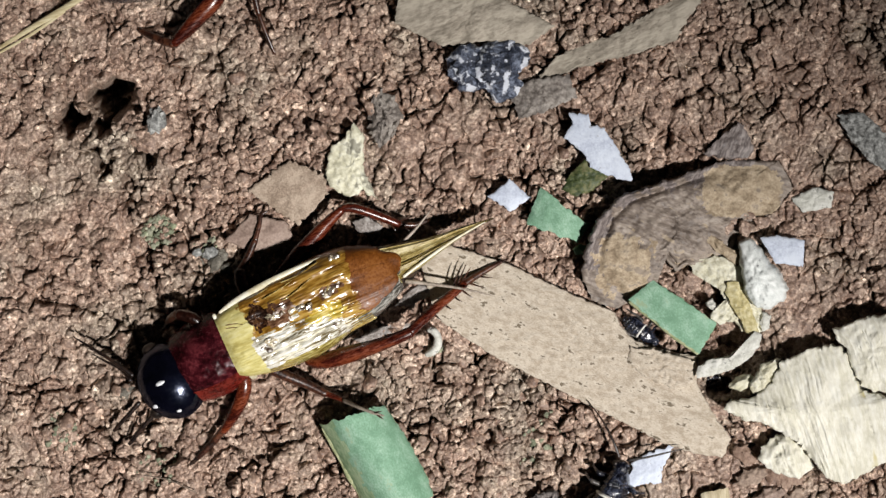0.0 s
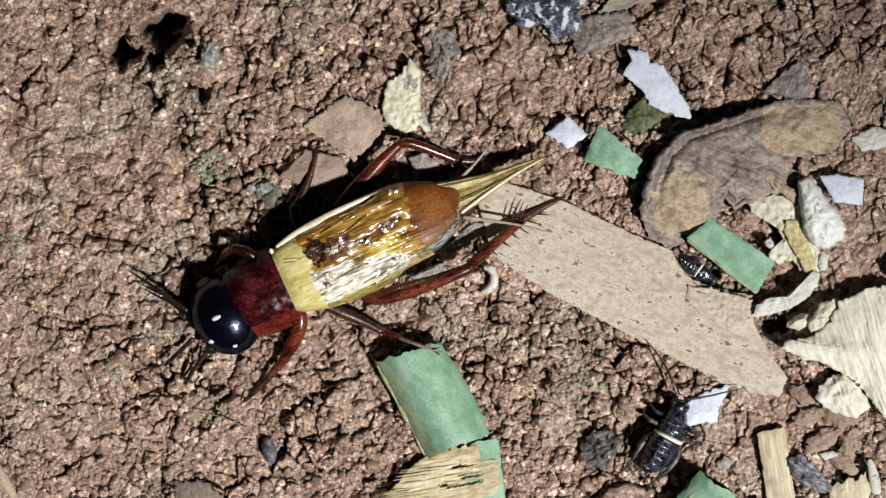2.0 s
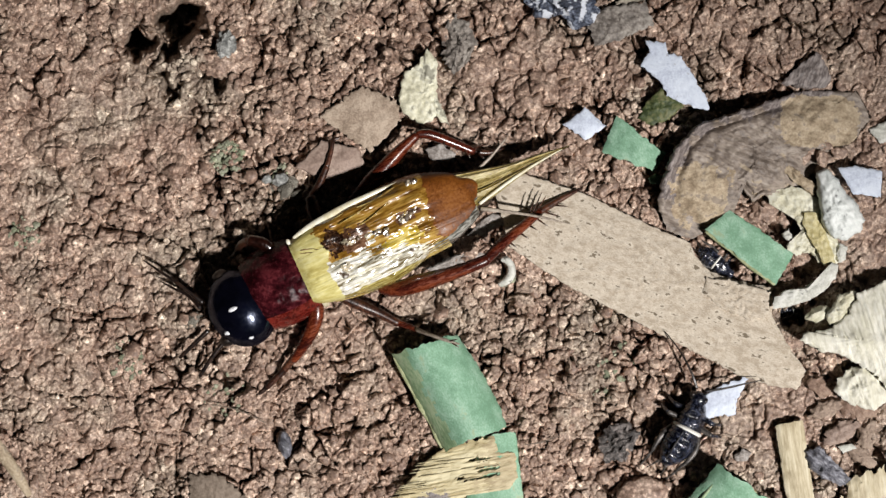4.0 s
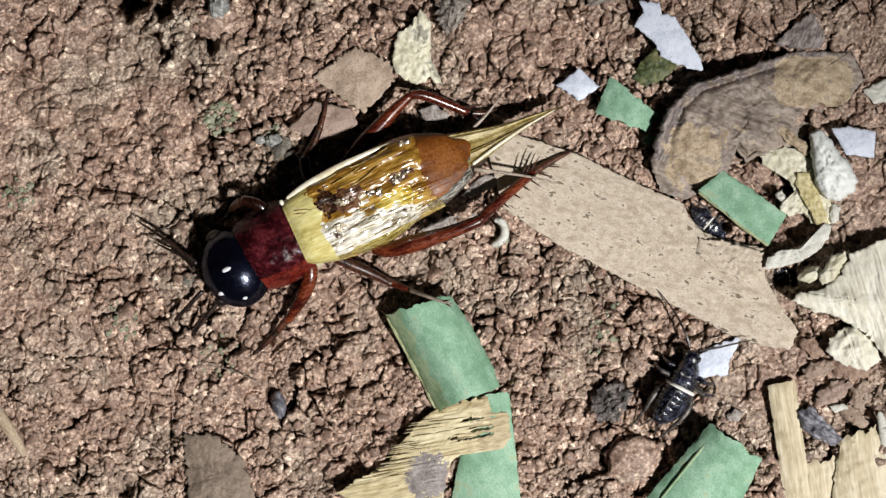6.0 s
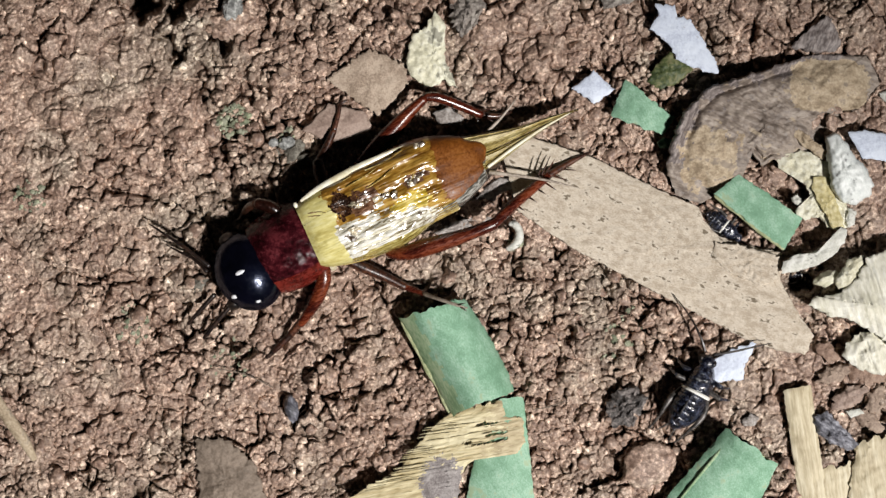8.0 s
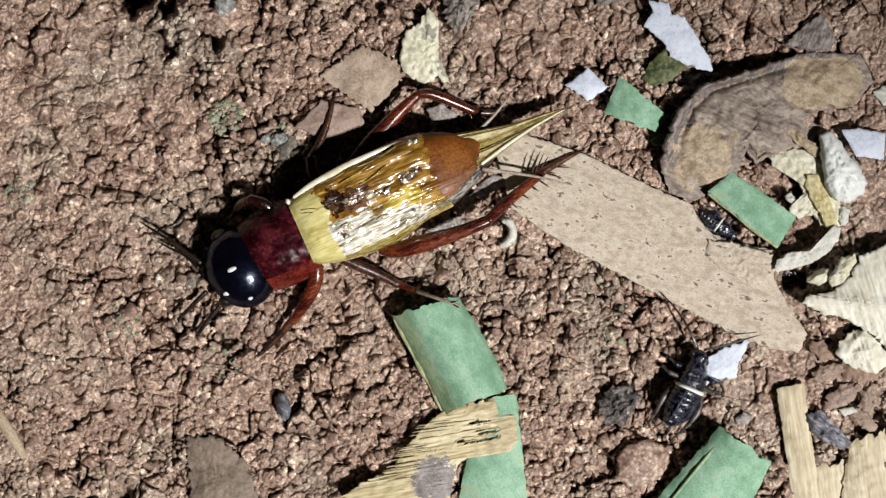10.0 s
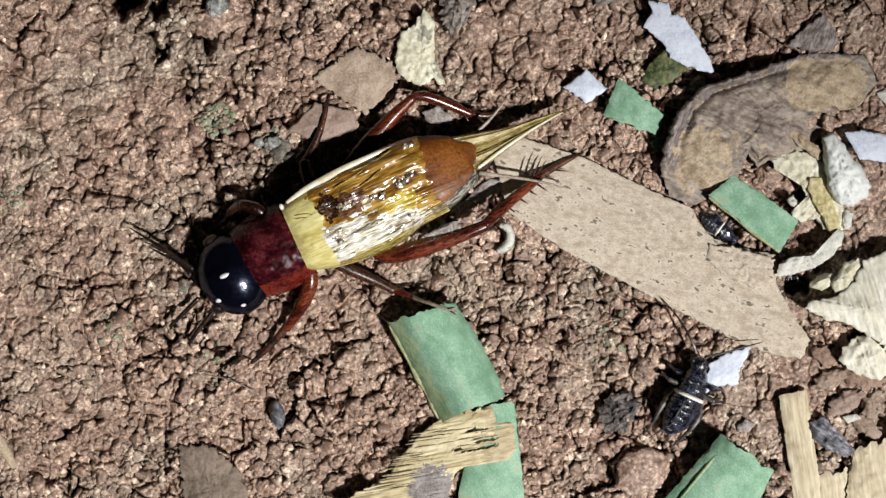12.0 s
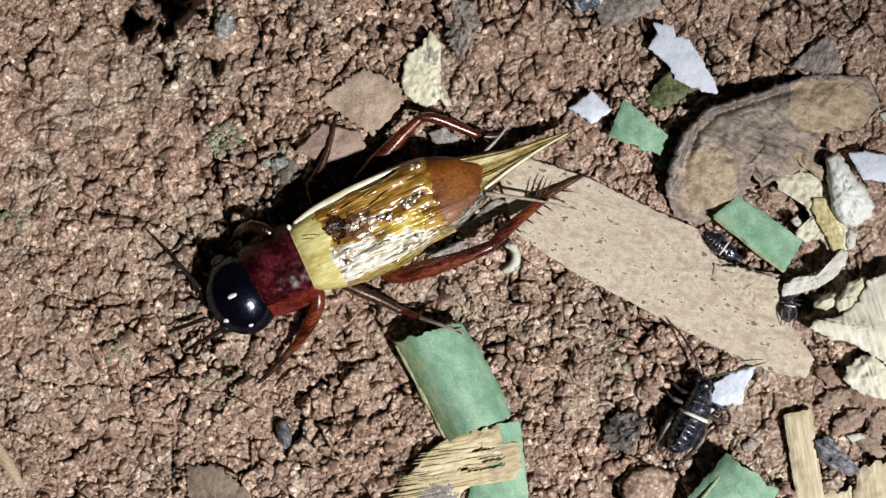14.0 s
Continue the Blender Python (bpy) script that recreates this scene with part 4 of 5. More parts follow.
def pith_relief(u, v, s):
    """Fibres that run lengthwise, in shallow bundles."""
    a, b = 0.30 * u + 0.95 * v, 0.95 * u - 0.30 * v
    w = 5 * noise.noise(Vector((a / 60, b / 22, 1)))
    return 2.2 * noise.noise(Vector((a / 90, (b + w) / 4.2, 5.5))) + 1.0 * noise.noise(Vector((a / 40, (b + w) / 1.9, 2.5))) + 4 * noise.noise(Vector((u / 45, v / 45, 7.0)))


solo("pith_block", flake(PITH, 46, 42, 18, 2.0, 30, 4.5, rings=40, seed=17, relief=pith_relief, spacing=3.0), FIBRE, "cream-white block of fibrous pith, frayed edge", "plant pith", "pith pieces")
solo("pith_block", flake(PITH_B, 34, 30, 12, 4, 16, 4, rings=18, seed=18, relief=pith_relief), FIBRE, "crumbly lower lobe of cream pith", "plant pith", "pith pieces")
solo("pith_block", flake(PITH_C, 40, 36, 14, 4, 24, 4, rings=24, seed=44, relief=pith_relief), FIBRE, "cream-white pith block behind the fibrous one", "plant pith", "pith pieces")
solo("pith_block", flake([(1490, 491), (1504, 471), (1532, 466), (1524, 500), (1506, 524), (1483, 527), (1476, 512)], 38, 34, 9, 4, 12, 4, rings=14, seed=45), PEEL, "chipped corner block of pale pith", "plant pith", "pith pieces")
solo("pith_block", ball(1462, 508, 20, 20, 13, 14, 20, 26, 0.35, 9), CREAM, "small crumb of cream pith on the soil", "plant pith", "pith pieces")
def pellet_relief(u, v, s):
    return 24 * math.sqrt(max(0.0, 1 - s * s)) + 2.2 * noise.noise(Vector((u / 13, v / 13, 2.0)))


solo("speckled_pellet", flake([(1462, 252), (1478, 242), (1494, 256), (1512, 284), (1534, 308), (1547, 338), (1540, 360), (1516, 374), (1490, 370), (1472, 348), (1466, 312), (1462, 280)], 32, 30, 0, 2.5, 9, 4, rings=22, seed=41, relief=pellet_relief),
     PELLET, "whitish speckled elongated pellet of dried food", "pellet")
solo("white_flake", flake([(1500, 380), (1516, 384), (1514, 410), (1500, 416), (1496, 398)], 24, 10, 4, 3, 8, 3, seed=42), OFFWHITE, "small off-white crumb below the pellet", "flake", "white flakes")
peel = thing("pale_peel", at(1480, 380, 8), "cream ribbon of peel with a curved pale stalk", "plant peel")
part("ribbon", flake([(1372, 292), (1392, 280), (1416, 276), (1448, 284), (1466, 302), (1472, 330), (1484, 358), (1500, 376), (1504, 412), (1490, 424), (1464, 414), (1450, 396), (1438, 398), (1424, 404), (1404, 384), (1428, 380), (1436, 366), (1424, 340), (1416, 318), (1392, 312), (1376, 308)], 20, 12, 4, 5, 11, 5, rings=18, seed=33), PEEL, peel)
part("stalk", flake([(1488, 414), (1501, 420), (1498, 440), (1478, 464), (1450, 482), (1412, 494), (1382, 499), (1384, 478), (1404, 464), (1440, 459), (1464, 442)], 36, 14, 6, 3, 14, 2.5, rings=14, seed=34), OFFWHITE, peel, "curved off-white stalk")
part("yellow_core", flake([(1438, 322), (1464, 324), (1478, 360), (1492, 400), (1494, 420), (1474, 420), (1462, 396), (1444, 366), (1436, 344)], 29, 9, 3, 3, 10, 3, seed=35), HUSK, peel, "yellowish inner strip")
solo("white_flake", flake([(1396, 362), (1408, 354), (1420, 366), (1424, 374), (1404, 374)], 16, 9, 4, 3, 7, 3, seed=43), OFFWHITE, "cream-white crumb among soil clods", "flake", "white flakes")


def straw_piece(label, line, mat, flat=0.45, steps=8):
    return solo("straw_piece", tube(line, 10, None, steps, flat), mat, label, "straw", "pieces of straw")


solo("straw_piece", curled((1384, 710), (1434, 700), (1470, 950), (1420, 960), h=14, arc=5, thick=9, jitter=3, rough=2, seed=19, ns=50, nt=14), [STRAWUP, STRAWUP], "flat pale strip of split straw", "straw", "pieces of straw")
solo("straw_piece", curled((1514, 812), (1580, 786), (1640, 950), (1496, 960), h=16, arc=6, thick=9, jitter=10, rough=3, seed=20, ns=40, nt=18), [STRAWUP, STRAWUP], "broad pale frayed piece of straw", "straw", "pieces of straw")
straw_piece("thin pale blade of straw on the soil", [(80, -115, 14, 3), (150, -158, 18, 5), (232, -206, 22, 6), (300, -250, 22, 5)], STRAW)
straw_piece("second thin pale blade of straw on the soil", [(60, -96, 12, 2), (150, -146, 14, 3), (215, -190, 14, 3)], STRAW)
straw_piece("buff stick end lying on the soil", [(-60, 700, 12, 10), (-20, 760, 14, 12), (8, 800, 14, 11), (28, 836, 10, 6)], TANLEAF, 0.8)
solo("white_curl", tube([(884, 454, 8, 5), (896, 448, 11, 7.5), (905, 436, 12, 8.5), (905, 420, 12, 7), (897, 410, 11, 7), (888, 409, 10, 4)], 10), OFFWHITE, "small curled white scrap like a letter C", "flake")
solo("grey_shard", flake([(1439, 757), (1465, 748), (1490, 775), (1522, 808), (1506, 820), (1470, 806), (1444, 787)], 20, 8, 8, 5, 10, 4, seed=21), SLATE, "blue-grey splintery shard of stone", "shard")
solo("grey_shard", flake([(1641, 19), (1690, 15), (1732, 56), (1732, 122), (1704, 111), (1668, 70)], 20, 8, 8, 5, 10, 4, seed=22), ASHSTONE, "blue-grey shard with white patches", "shard")
solo("dark_leaf_scrap", flake([(1062, 742), (1074, 718), (1112, 704), (1138, 722), (1126, 752), (1112, 776), (1076, 778)], 15, 8, 5, 7, 8, 7, seed=23), DARKLEAF, "crumpled blackish scrap of leaf beside the nymph", "leaf")
solo("green_leaf_scrap", flake([(1135, 152), (1155, 118), (1180, 96), (1220, 128), (1196, 152), (1165, 168)], 12, 5, 4, 3, 12, 3, seed=24), MOSS, "dark olive scrap of leaf under a white flake", "leaf")
solo("green_leaf_scrap", flake([(1154, 262), (1168, 252), (1184, 258), (1176, 272), (1160, 272)], 10, 5, 2, 2, 8, 2, seed=25), GREEN, "tiny green scrap of rind on the soil", "leaf")
solo("brown_flake", flake([(1396, 91), (1410, 69), (1441, 46), (1465, 28), (1476, 50), (1488, 77), (1480, 95), (1443, 99)], 12, 7, 5, 3, 14, 5, rings=14, seed=48), GREYRIM, "grey-brown leaf flake beside the withered leaf", "leaf")
solo("brown_flake", flake(FLAKE_BL, 13, 8, 6, 4, 18, 9, rings=14, seed=26), DULLBROWN, "grey-brown flat leaf flake on the soil", "leaf")
solo("tan_leaf_scrap", flake(LEAF_R, 18, 6, 6, 4, 26, 4, rings=14, seed=27), PALELEAF, "large grey-tan dry leaf piece beside charcoal", "leaf")
solo("tan_leaf_scrap", flake(LEAF_S, 7, 6, 3, 3, 22, 7, rings=14, seed=28), PALELEAF, "long grey-tan strip of dry leaf", "leaf")
solo("grey_shard", flake([(1040, -30), (1080, -52), (1150, -60), (1168, -20), (1110, 6), (1060, 22)], 16, 8, 5, 4, 12, 5, seed=29), GREY, "dark grey flat shard beside charcoal", "shard")
charcoal = thing("charcoal", at(998, -65, 4), "lump of black charcoal with ash-white crust", "charcoal")
for u, v, a, b, h in ((968, -84, 36, 34, 20), (1016, -74, 44, 40, 24), (1054, -92, 26, 26, 18), (1034, -40, 30, 26, 18), (968, -52, 26, 22, 16), (1010, -106, 40, 16, 16)):
    part("charcoal_lump", ball(u, v, h, a, b, h, 20, 32, 0.30, 13), CHAR, charcoal)
solo("grey_stone", flake([(786, -22), (806, -34), (832, -24), (842, 18), (822, 60), (800, 70), (782, 44)], 14, 11, 8, 9, 9, 9, seed=30), GREY, "grey-brown rough stone chip", "stone", "small stones")
solo("grey_stone", ball(386, 20, 10, 28, 18, 13, 82, 36, 0.4, 9), ASHSTONE, "ash-grey lumpy stone beside the hole", "stone", "small stones")
solo("grey_stone", ball(494, 743, 8, 25, 12, 14, 100, 28, 0.2, 10), SLATE, "small dark grey pebble", "stone", "small stones")
solo("grey_stone", ball(325, 520, 6, 20, 14, 12, 20, 28, 0.35, 9), LICHEN, "grey lumpy pebble in front of the cricket's face", "stone", "small stones")
solo("grey_stone", ball(484, 263, 6, 15, 13, 12, 10, 28, 0.35, 9), ASHSTONE, "pale grey small stone beside a mauve stone", "stone", "small stones")
for u, v, r in ((470, 281, 11), (496, 284, 13), (508, 268, 9), (461, 262, 8), (516, 292, 10)):
    solo("grey_stone", ball(u, v, soil_top(u, v) + 0.4 * r, 1.2 * r, r, 0.8 * r, 7 * u % 180, 22, 0.35, 8), ASHSTONE if u % 2 else LICHEN, "pale grey crumb of stone near the cricket", "stone", "small stones")

CLODS = [(378, 52, 34, 26), (1140, 846, 50, 40), (1365, 322, 26, 22), (1398, 344, 20, 17), (1441, 413, 34, 18), (1420, 560, 24, 18), (1398, 206, 12, 9), (1424, 198, 14, 10), (1450, 206, 16, 11), (1476, 200, 13, 10), (1502, 214, 15, 11), (1440, 222, 18, 12), (1472, 226, 14, 11)]
BROWNSCALES = [(1475, 683, 34, 16, 20), (1531, 679, 40, 20, -15), (1503, 725, 38, 18, 30), (1552, 728, 30, 18, 70), (1462, 640, 26, 16, -30), (1560, 640, 34, 20, 10), (1540, 765, 34, 14, -35)]
for n, (u, v, a, b, turn) in enumerate(BROWNSCALES):
    c, d = math.cos(radians(turn)), math.sin(radians(turn))
    ring = [(u + a * x * c + b * y * d, v - a * x * d + b * y * c) for x, y in ((-1, 0.1), (-0.6, -0.8), (0.2, -1), (0.9, -0.5), (1, 0.3), (0.4, 0.9), (-0.5, 0.8))]
    solo("brown_scale", flake(ring, 11 + 2 * (n % 3), 6, 4, 3, 10, 8, tilt=(0.06, -0.05), seed=50 + n), (PINKTAN, REDSCALE, MAUVE)[n % 3], "flat red-brown leaf scale on the soil", "leaf", "brown leaf scales")
solo("straw_piece", curled((1440, 852), (1512, 846), (1500, 960), (1436, 960), h=10, arc=4, thick=7, jitter=10, rough=2, seed=62, ns=30, nt=16), [STRAWUP, STRAWUP], "frayed pale end of straw", "straw", "pieces of straw")
solo("white_flake", flake([(1496, 748), (1524, 742), (1532, 752), (1506, 760)], 20, 5, 2, 2, 8, 2, seed=63), OFFWHITE, "thin whitish sliver among brown scales", "flake", "white flakes")
straw_piece("pale upright sliver of straw", [(1588, 760, 14, 5), (1596, 790, 16, 9), (1600, 830, 14, 9), (1596, 860, 12, 5)], OFFWHITE)
for n, (u, v, a, b) in enumerate(CLODS):
    solo("soil_clod", ball(u, v, soil_top(u, v) + (18 if b < 13 else 2), a, b, 0.55 * b if a < 45 else 13, (37 * n) % 180, 48, 0.38 if a < 45 else 0.16, 10 if a < 45 else 16), SOIL, "rounded red-brown clod of earth", "soil clod", "soil clods")
rs2 = np.random.RandomState(9)
spots = []
for cu, cv, ru, n in ((390, 224, 31, 240), (1100, 590, 40, 30), (1075, 640, 25, 9), (385, 655, 40, 40), (900, 445, 16, 25), (208, 590, 36, 60), (20, 360, 30, 50), (475, 250, 24, 40)):
    for _ in range(n):
        a, d = rs2.rand() * 6.28, ru * rs2.rand() ** 0.6
        spots.append((cu + d * math.cos(a), cv + d * math.sin(a), 1.6 + 3.4 * rs2.rand() ** 2))
scatter("mossy_crumbs", spots, MOSSY, "grey-green mossy crumbs on the soil", "moss", 8)
for u, v, du, dv in ((360, 672, 100, 34), (930, 745, 60, -16)):
    h = soil_top(u, v) + 10
    solo("dry_fibre", tube([(u, v, h, 1.0), (u + du * 0.5, v + dv * 0.3, h + 3, 1.3), (u + du, v + dv, h, 0.8)], 6), DULLBROWN, "thin dry plant fibre on the soil", "fibre", "dry fibres")

# ---- field cricket ----
cricket = thing("field_cricket", at(640, 400, 0), "winged field cricket, black head, maroon thorax, golden wings", "cricket")
AX = 25.5
head = part("head", ball(417, 496, 58, 60, 71, 52, AX, 44), BLACKHEAD, cricket, "glossy black rounded head")
part("face", ball(424, 516, 42, 44, 50, 34, AX, 28), MAROON, head, "dark red-brown face")
for u, v, h in ((378, 438, 58), (392, 553, 58)):
    part("eye", ball(u, v, h, 16, 12, 17, AX, 20), EYE, head)
# simple eyes set where the head glints, white standing in for those highlights
for u, v, h, a, b in ((400, 498, 109, 8.5, 4.2), (391, 541, 91, 6.5, 4.4), (434, 549, 89, 4.8, 3.8)):
    part("ocellus", ball(u, v, h, a, b, 3.4, AX, 14, 0.25, 4.0), OCELLUS, head, "small simple eye, its white painting a glint on the head")
def shield_relief(s, t):
    return 3.6 * noise.noise(Vector((s * 5, t * 9, 2.0))) + 2.6 * noise.noise(Vector((s * 11, t * 20, 5.0))) + 0.9 * noise.noise(Vector((s * 30, t * 52, 8.0)))


def shield_slot(s, t):
    return 1 if t > 0.67 + 0.05 * noise.noise(Vector((s * 6, t * 8, 3.0))) - 0.03 * s else 0


part("pronotum", loft([(430, 486, 44, 48, 77), (438, 481, 39, 64, 101), (460, 468, 34, 73, 114), (488, 453, 32, 77, 118), (516, 438, 35, 76, 116), (536, 427, 40, 70, 108), (546, 421, 52, 55, 91)],
                      -120, 120, 56, 0.92, ripple=shield_relief, slot=shield_slot, steps=10), [MAROON, REDFLANK], cricket, "maroon saddle-shaped thorax shield, red flank")
part("collar", loft([(529, 432, 42, 74, 116), (534, 429, 40, 76, 118), (539, 426, 42, 74, 115)], 30, 84, 20, 0.9, wall=4), PALERIM, cricket, "pale hind rim")
part("collar", ball(501, 376, 100, 6, 4, 4, -60, 12, 0.2, 4.0), PALERIM, cricket, "pale corner of the hind rim")


def ring_place(s):
    """How far along the wing the share s of its length lies, and its middle line, edge height, half width and top there."""
    k = s * (len(WING) - 1)
    i = min(int(k), len(WING) - 2)
    return tuple(a + (b - a) * (k - i) for a, b in zip(WING[i], WING[i + 1]))


def wing_slot(s, t):
    d, mid, _, w, _ = ring_place(s)
    f = radians(-92 + 184 * t)
    y = w * math.copysign(abs(math.sin(f)) ** (BOXY if t < 0.5 else WINGPOWER), math.sin(f))
    n = mid + y
    j = noise.noise(Vector((d / 17, n / 13, 1.2)))
    g = noise.noise(Vector((d / 7, n / 6, 4.2))) + 0.5 * noise.noise(Vector((d / 3, n / 2.6, 9.0)))
    streak = noise.noise(Vector((d / 44, n / 3.4, 6.0)))
    if d < 356 - 0.04 * (n - 605) + 6 * j + 3 * g + 5 * math.sin(n / 13):
        return 0
    if d > 548 and y > w * (0.80 - 0.0016 * (d - 548)) + 4 * j:
        return 6
    if d > 558 + 7 * j + 5 * g + 0.10 * abs(n - 600):
        return 3
    # slot 2, with the painted glints, fills the side beyond this edge
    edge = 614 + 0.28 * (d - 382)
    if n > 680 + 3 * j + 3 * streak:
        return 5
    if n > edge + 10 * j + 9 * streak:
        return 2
    if ((d - 377) / 19) ** 2 + ((n - 580) / 25) ** 2 + 0.8 * j + 0.7 * g < 0.85:
        return 4
    if ((d - 412) / 34) ** 2 + ((n - 590) / 22) ** 2 + 0.9 * j + 0.6 * g < 0.8 or ((d - 518) / 26) ** 2 + ((n - 590) / 12) ** 2 + 0.8 * j + 0.6 * g < 0.8:
        return 7
    if ((d - 492) / 40) ** 2 + ((n - 632) / 20) ** 2 + 0.7 * j + 0.5 * g < 1.0:
        return 8
    return 2 if ((d - 450) / 45) ** 2 + ((n - 608) / 16) ** 2 < 1.0 and streak > 0.05 else 1


def wing_ripple(s, t):
    d, mid, _, w, _ = ring_place(s)
    f = radians(-92 + 184 * t)
    n = mid + w * math.copysign(abs(math.sin(f)) ** (BOXY if t < 0.5 else WINGPOWER), math.sin(f))
    r = 7.0 * noise.noise(Vector((d / 38, n / 15, 3.3))) + (2.8 if n > 612 else 1.1) * noise.noise(Vector((d / 14, n / 8, 7.3)))
    r += (2.6 if n > 612 else 1.1) * noise.noise(Vector((d / 60, n / 3.2, 5.1)))
    if d > 555:
        r *= max(0.08, 1 - (d - 555) / 14)
    if d < 362:
        r *= 0.35
    return r * min(1, s * 8)


def wing_line(d, n=611.0):
    return (0.91 * d + 0.41 * n, -0.41 * d + 0.91 * n)


WINGPOWER, BOXY = 0.6, 0.5
WING = [(300, 611, 75, 58, 112), (322, 611, 67, 69, 123), (380, 611, 57, 80, 130), (450, 612, 54, 84, 131), (520, 602, 52, 77, 126), (576, 606, 56, 70, 116), (625, 607, 66, 50, 103), (645, 606, 72, 30, 95), (654, 610, 75, 12, 87)]
RINGS = [(*wing_line(d, n), hc, w, top) for d, n, hc, w, top in WING]
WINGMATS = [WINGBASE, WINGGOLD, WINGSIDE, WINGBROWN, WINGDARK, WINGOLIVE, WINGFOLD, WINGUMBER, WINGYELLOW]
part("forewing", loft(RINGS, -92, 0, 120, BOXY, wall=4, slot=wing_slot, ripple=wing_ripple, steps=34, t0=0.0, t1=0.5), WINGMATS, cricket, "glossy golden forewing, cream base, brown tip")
part("forewing", loft(RINGS, -10, 92, 150, WINGPOWER, wall=4, slot=wing_slot, ripple=wing_ripple, steps=34, t0=82 / 184, t1=1.0, raise_by=1.2), WINGMATS, cricket, "glossy golden forewing, silvery side with painted glints, brown tip")


def on_wing(d, t):
    """A place on the wing's back at d along it and t (0 to 1) across."""
    for a, b in zip(WING, WING[1:]):
        if a[0] <= d <= b[0]:
            k = (d - a[0]) / (b[0] - a[0])
            _, n, hc, w, top = (x + (y - x) * k for x, y in zip(a, b))
            break
    f = radians(-92 + 184 * t)
    p = BOXY if t < 0.5 else WINGPOWER
    y = w * math.copysign(abs(math.sin(f)) ** p, math.sin(f))
    z = hc + (top - hc) * abs(math.cos(f)) ** p
    u, v = wing_line(d, n)
    return (u + 0.41 * y, v + 0.91 * y, z + 0.6)


def vein(points, r, mat=VEIN):
    line = bend([(d, t) for d, t in points], 5)
    part("vein", tube([(*on_wing(d, t), r) for d, t in line], 6, None, 2), mat, cricket)


for k in range(6):
    t = 0.985 - 0.05 * k
    vein([(338, t), (430, t + 0.005), (520, t), (572, t - 0.02)], 1.3 if k else 2.4)
for k in range(5):
    t = 0.615 + 0.042 * k
    vein([(374 + 5 * k, t), (430, t + 0.006 * math.sin(3 * k)), (490, t + 0.01), (545 - 6 * k, t + 0.02)], 1.7, PALERIM)
for d0, t0, d1, t1, d2, t2 in ((376, 0.30, 420, 0.26, 480, 0.30), (400, 0.36, 450, 0.33, 520, 0.26), (420, 0.44, 470, 0.42, 540, 0.34), (470, 0.52, 510, 0.50, 552, 0.44)):
    vein([(d0, t0), (d1, t1), (d2, t2)], 1.2)


def on_back(u, v):
    """The height of the wing's back under the plan point (u, v)."""
    d, n = 0.914 * u - 0.412 * v, 0.412 * u + 0.914 * v
    for i, (a, b) in enumerate(zip(WING, WING[1:])):
        if a[0] <= d <= b[0]:
            k = (d - a[0]) / (b[0] - a[0])
            _, mid, hc, w, top = (x + (y - x) * k for x, y in zip(a, b))
            break
    y = max(-0.98, min(0.98, (n - mid) / w))
    q = BOXY if y < 0 else WINGPOWER
    f = math.asin(abs(y) ** (1 / q))
    t = 0.5 + math.copysign(math.degrees(f) / 184, y)
    return hc + (top - hc) * math.cos(f) ** q + wing_ripple((i + k) / (len(WING) - 1), t)


# crumpled clear cells of membrane in four clusters
cells_rs = random.Random(12)
for cu, cv, su, sv, count, size in ((616, 371, 15, 10, 15, 3.6), (606, 424, 13, 13, 14, 3.8), (716, 326, 19, 12, 20, 3.6), (722, 269, 10, 5, 9, 3.2), (666, 362, 24, 9, 10, 3.2), (738, 388, 12, 5, 4, 3.0)):
    for n in range(count):
        a, q = cells_rs.uniform(0, 6.283), cells_rs.random() ** 0.6
        u, v = cu + su * q * math.cos(a), cv + sv * q * math.sin(a) - 0.35 * su * q * math.cos(a)
        r = size * cells_rs.uniform(0.6, 1.5)
        part("wing_cell", ball(u, v, on_back(u, v) + 0.3 * r, r * 1.5, r, r * 0.75, AX + cells_rs.uniform(-45, 45), 8, 0.7, 3.0, None, cells_rs.uniform(-25, 25)),
             WINGCLEAR if n % 2 else WINGGLASS, cricket, "glossy crumpled cell of the wing", smooth=False)
for line in ([(518, 398), (542, 395), (565, 399), (590, 409)], [(520, 404), (538, 415), (560, 425), (576, 431)], [(524, 391), (545, 388), (566, 392)]):
    part("fold_line", tube([(u, v, on_back(u, v) + 0.2, 1.1) for u, v in bend(line, 4)], 6, None, 2), WINGUMBER, cricket, "brown fold line in the cream base")
part("wing_edge", tube([(511, 368, 105, 3), (545, 345, 111, 6), (600, 314, 114, 6), (650, 290, 110, 4.5), (690, 272, 105, 2.5), (716, 262, 95, 0.8)], 8, None, 6, 0.6), PALERIM, cricket, "pale glossy outer edge of the wing")
part("abdomen", loft([(540, 425, 17, 40, 51), (600, 400, 12, 58, 85), (700, 355, 10, 62, 88), (790, 314, 17, 52, 75), (850, 288, 29, 30, 58), (872, 280, 36, 10, 44)], -180, 180, 30, 0.9), ABDOMEN, cricket, "dark brown abdomen")
TAIL = [[(800, 272, 60, 20, 88), (850, 260, 56, 17, 83), (905, 242, 51, 9, 71), (960, 220, 46, 5, 61), (1012, 202, 42, 1, 51)], [(822, 305, 53, 16, 78), (868, 284, 49, 12, 73), (920, 252, 46, 6, 63), (965, 226, 42, 3, 54), (1004, 205, 39, 1, 48)]]
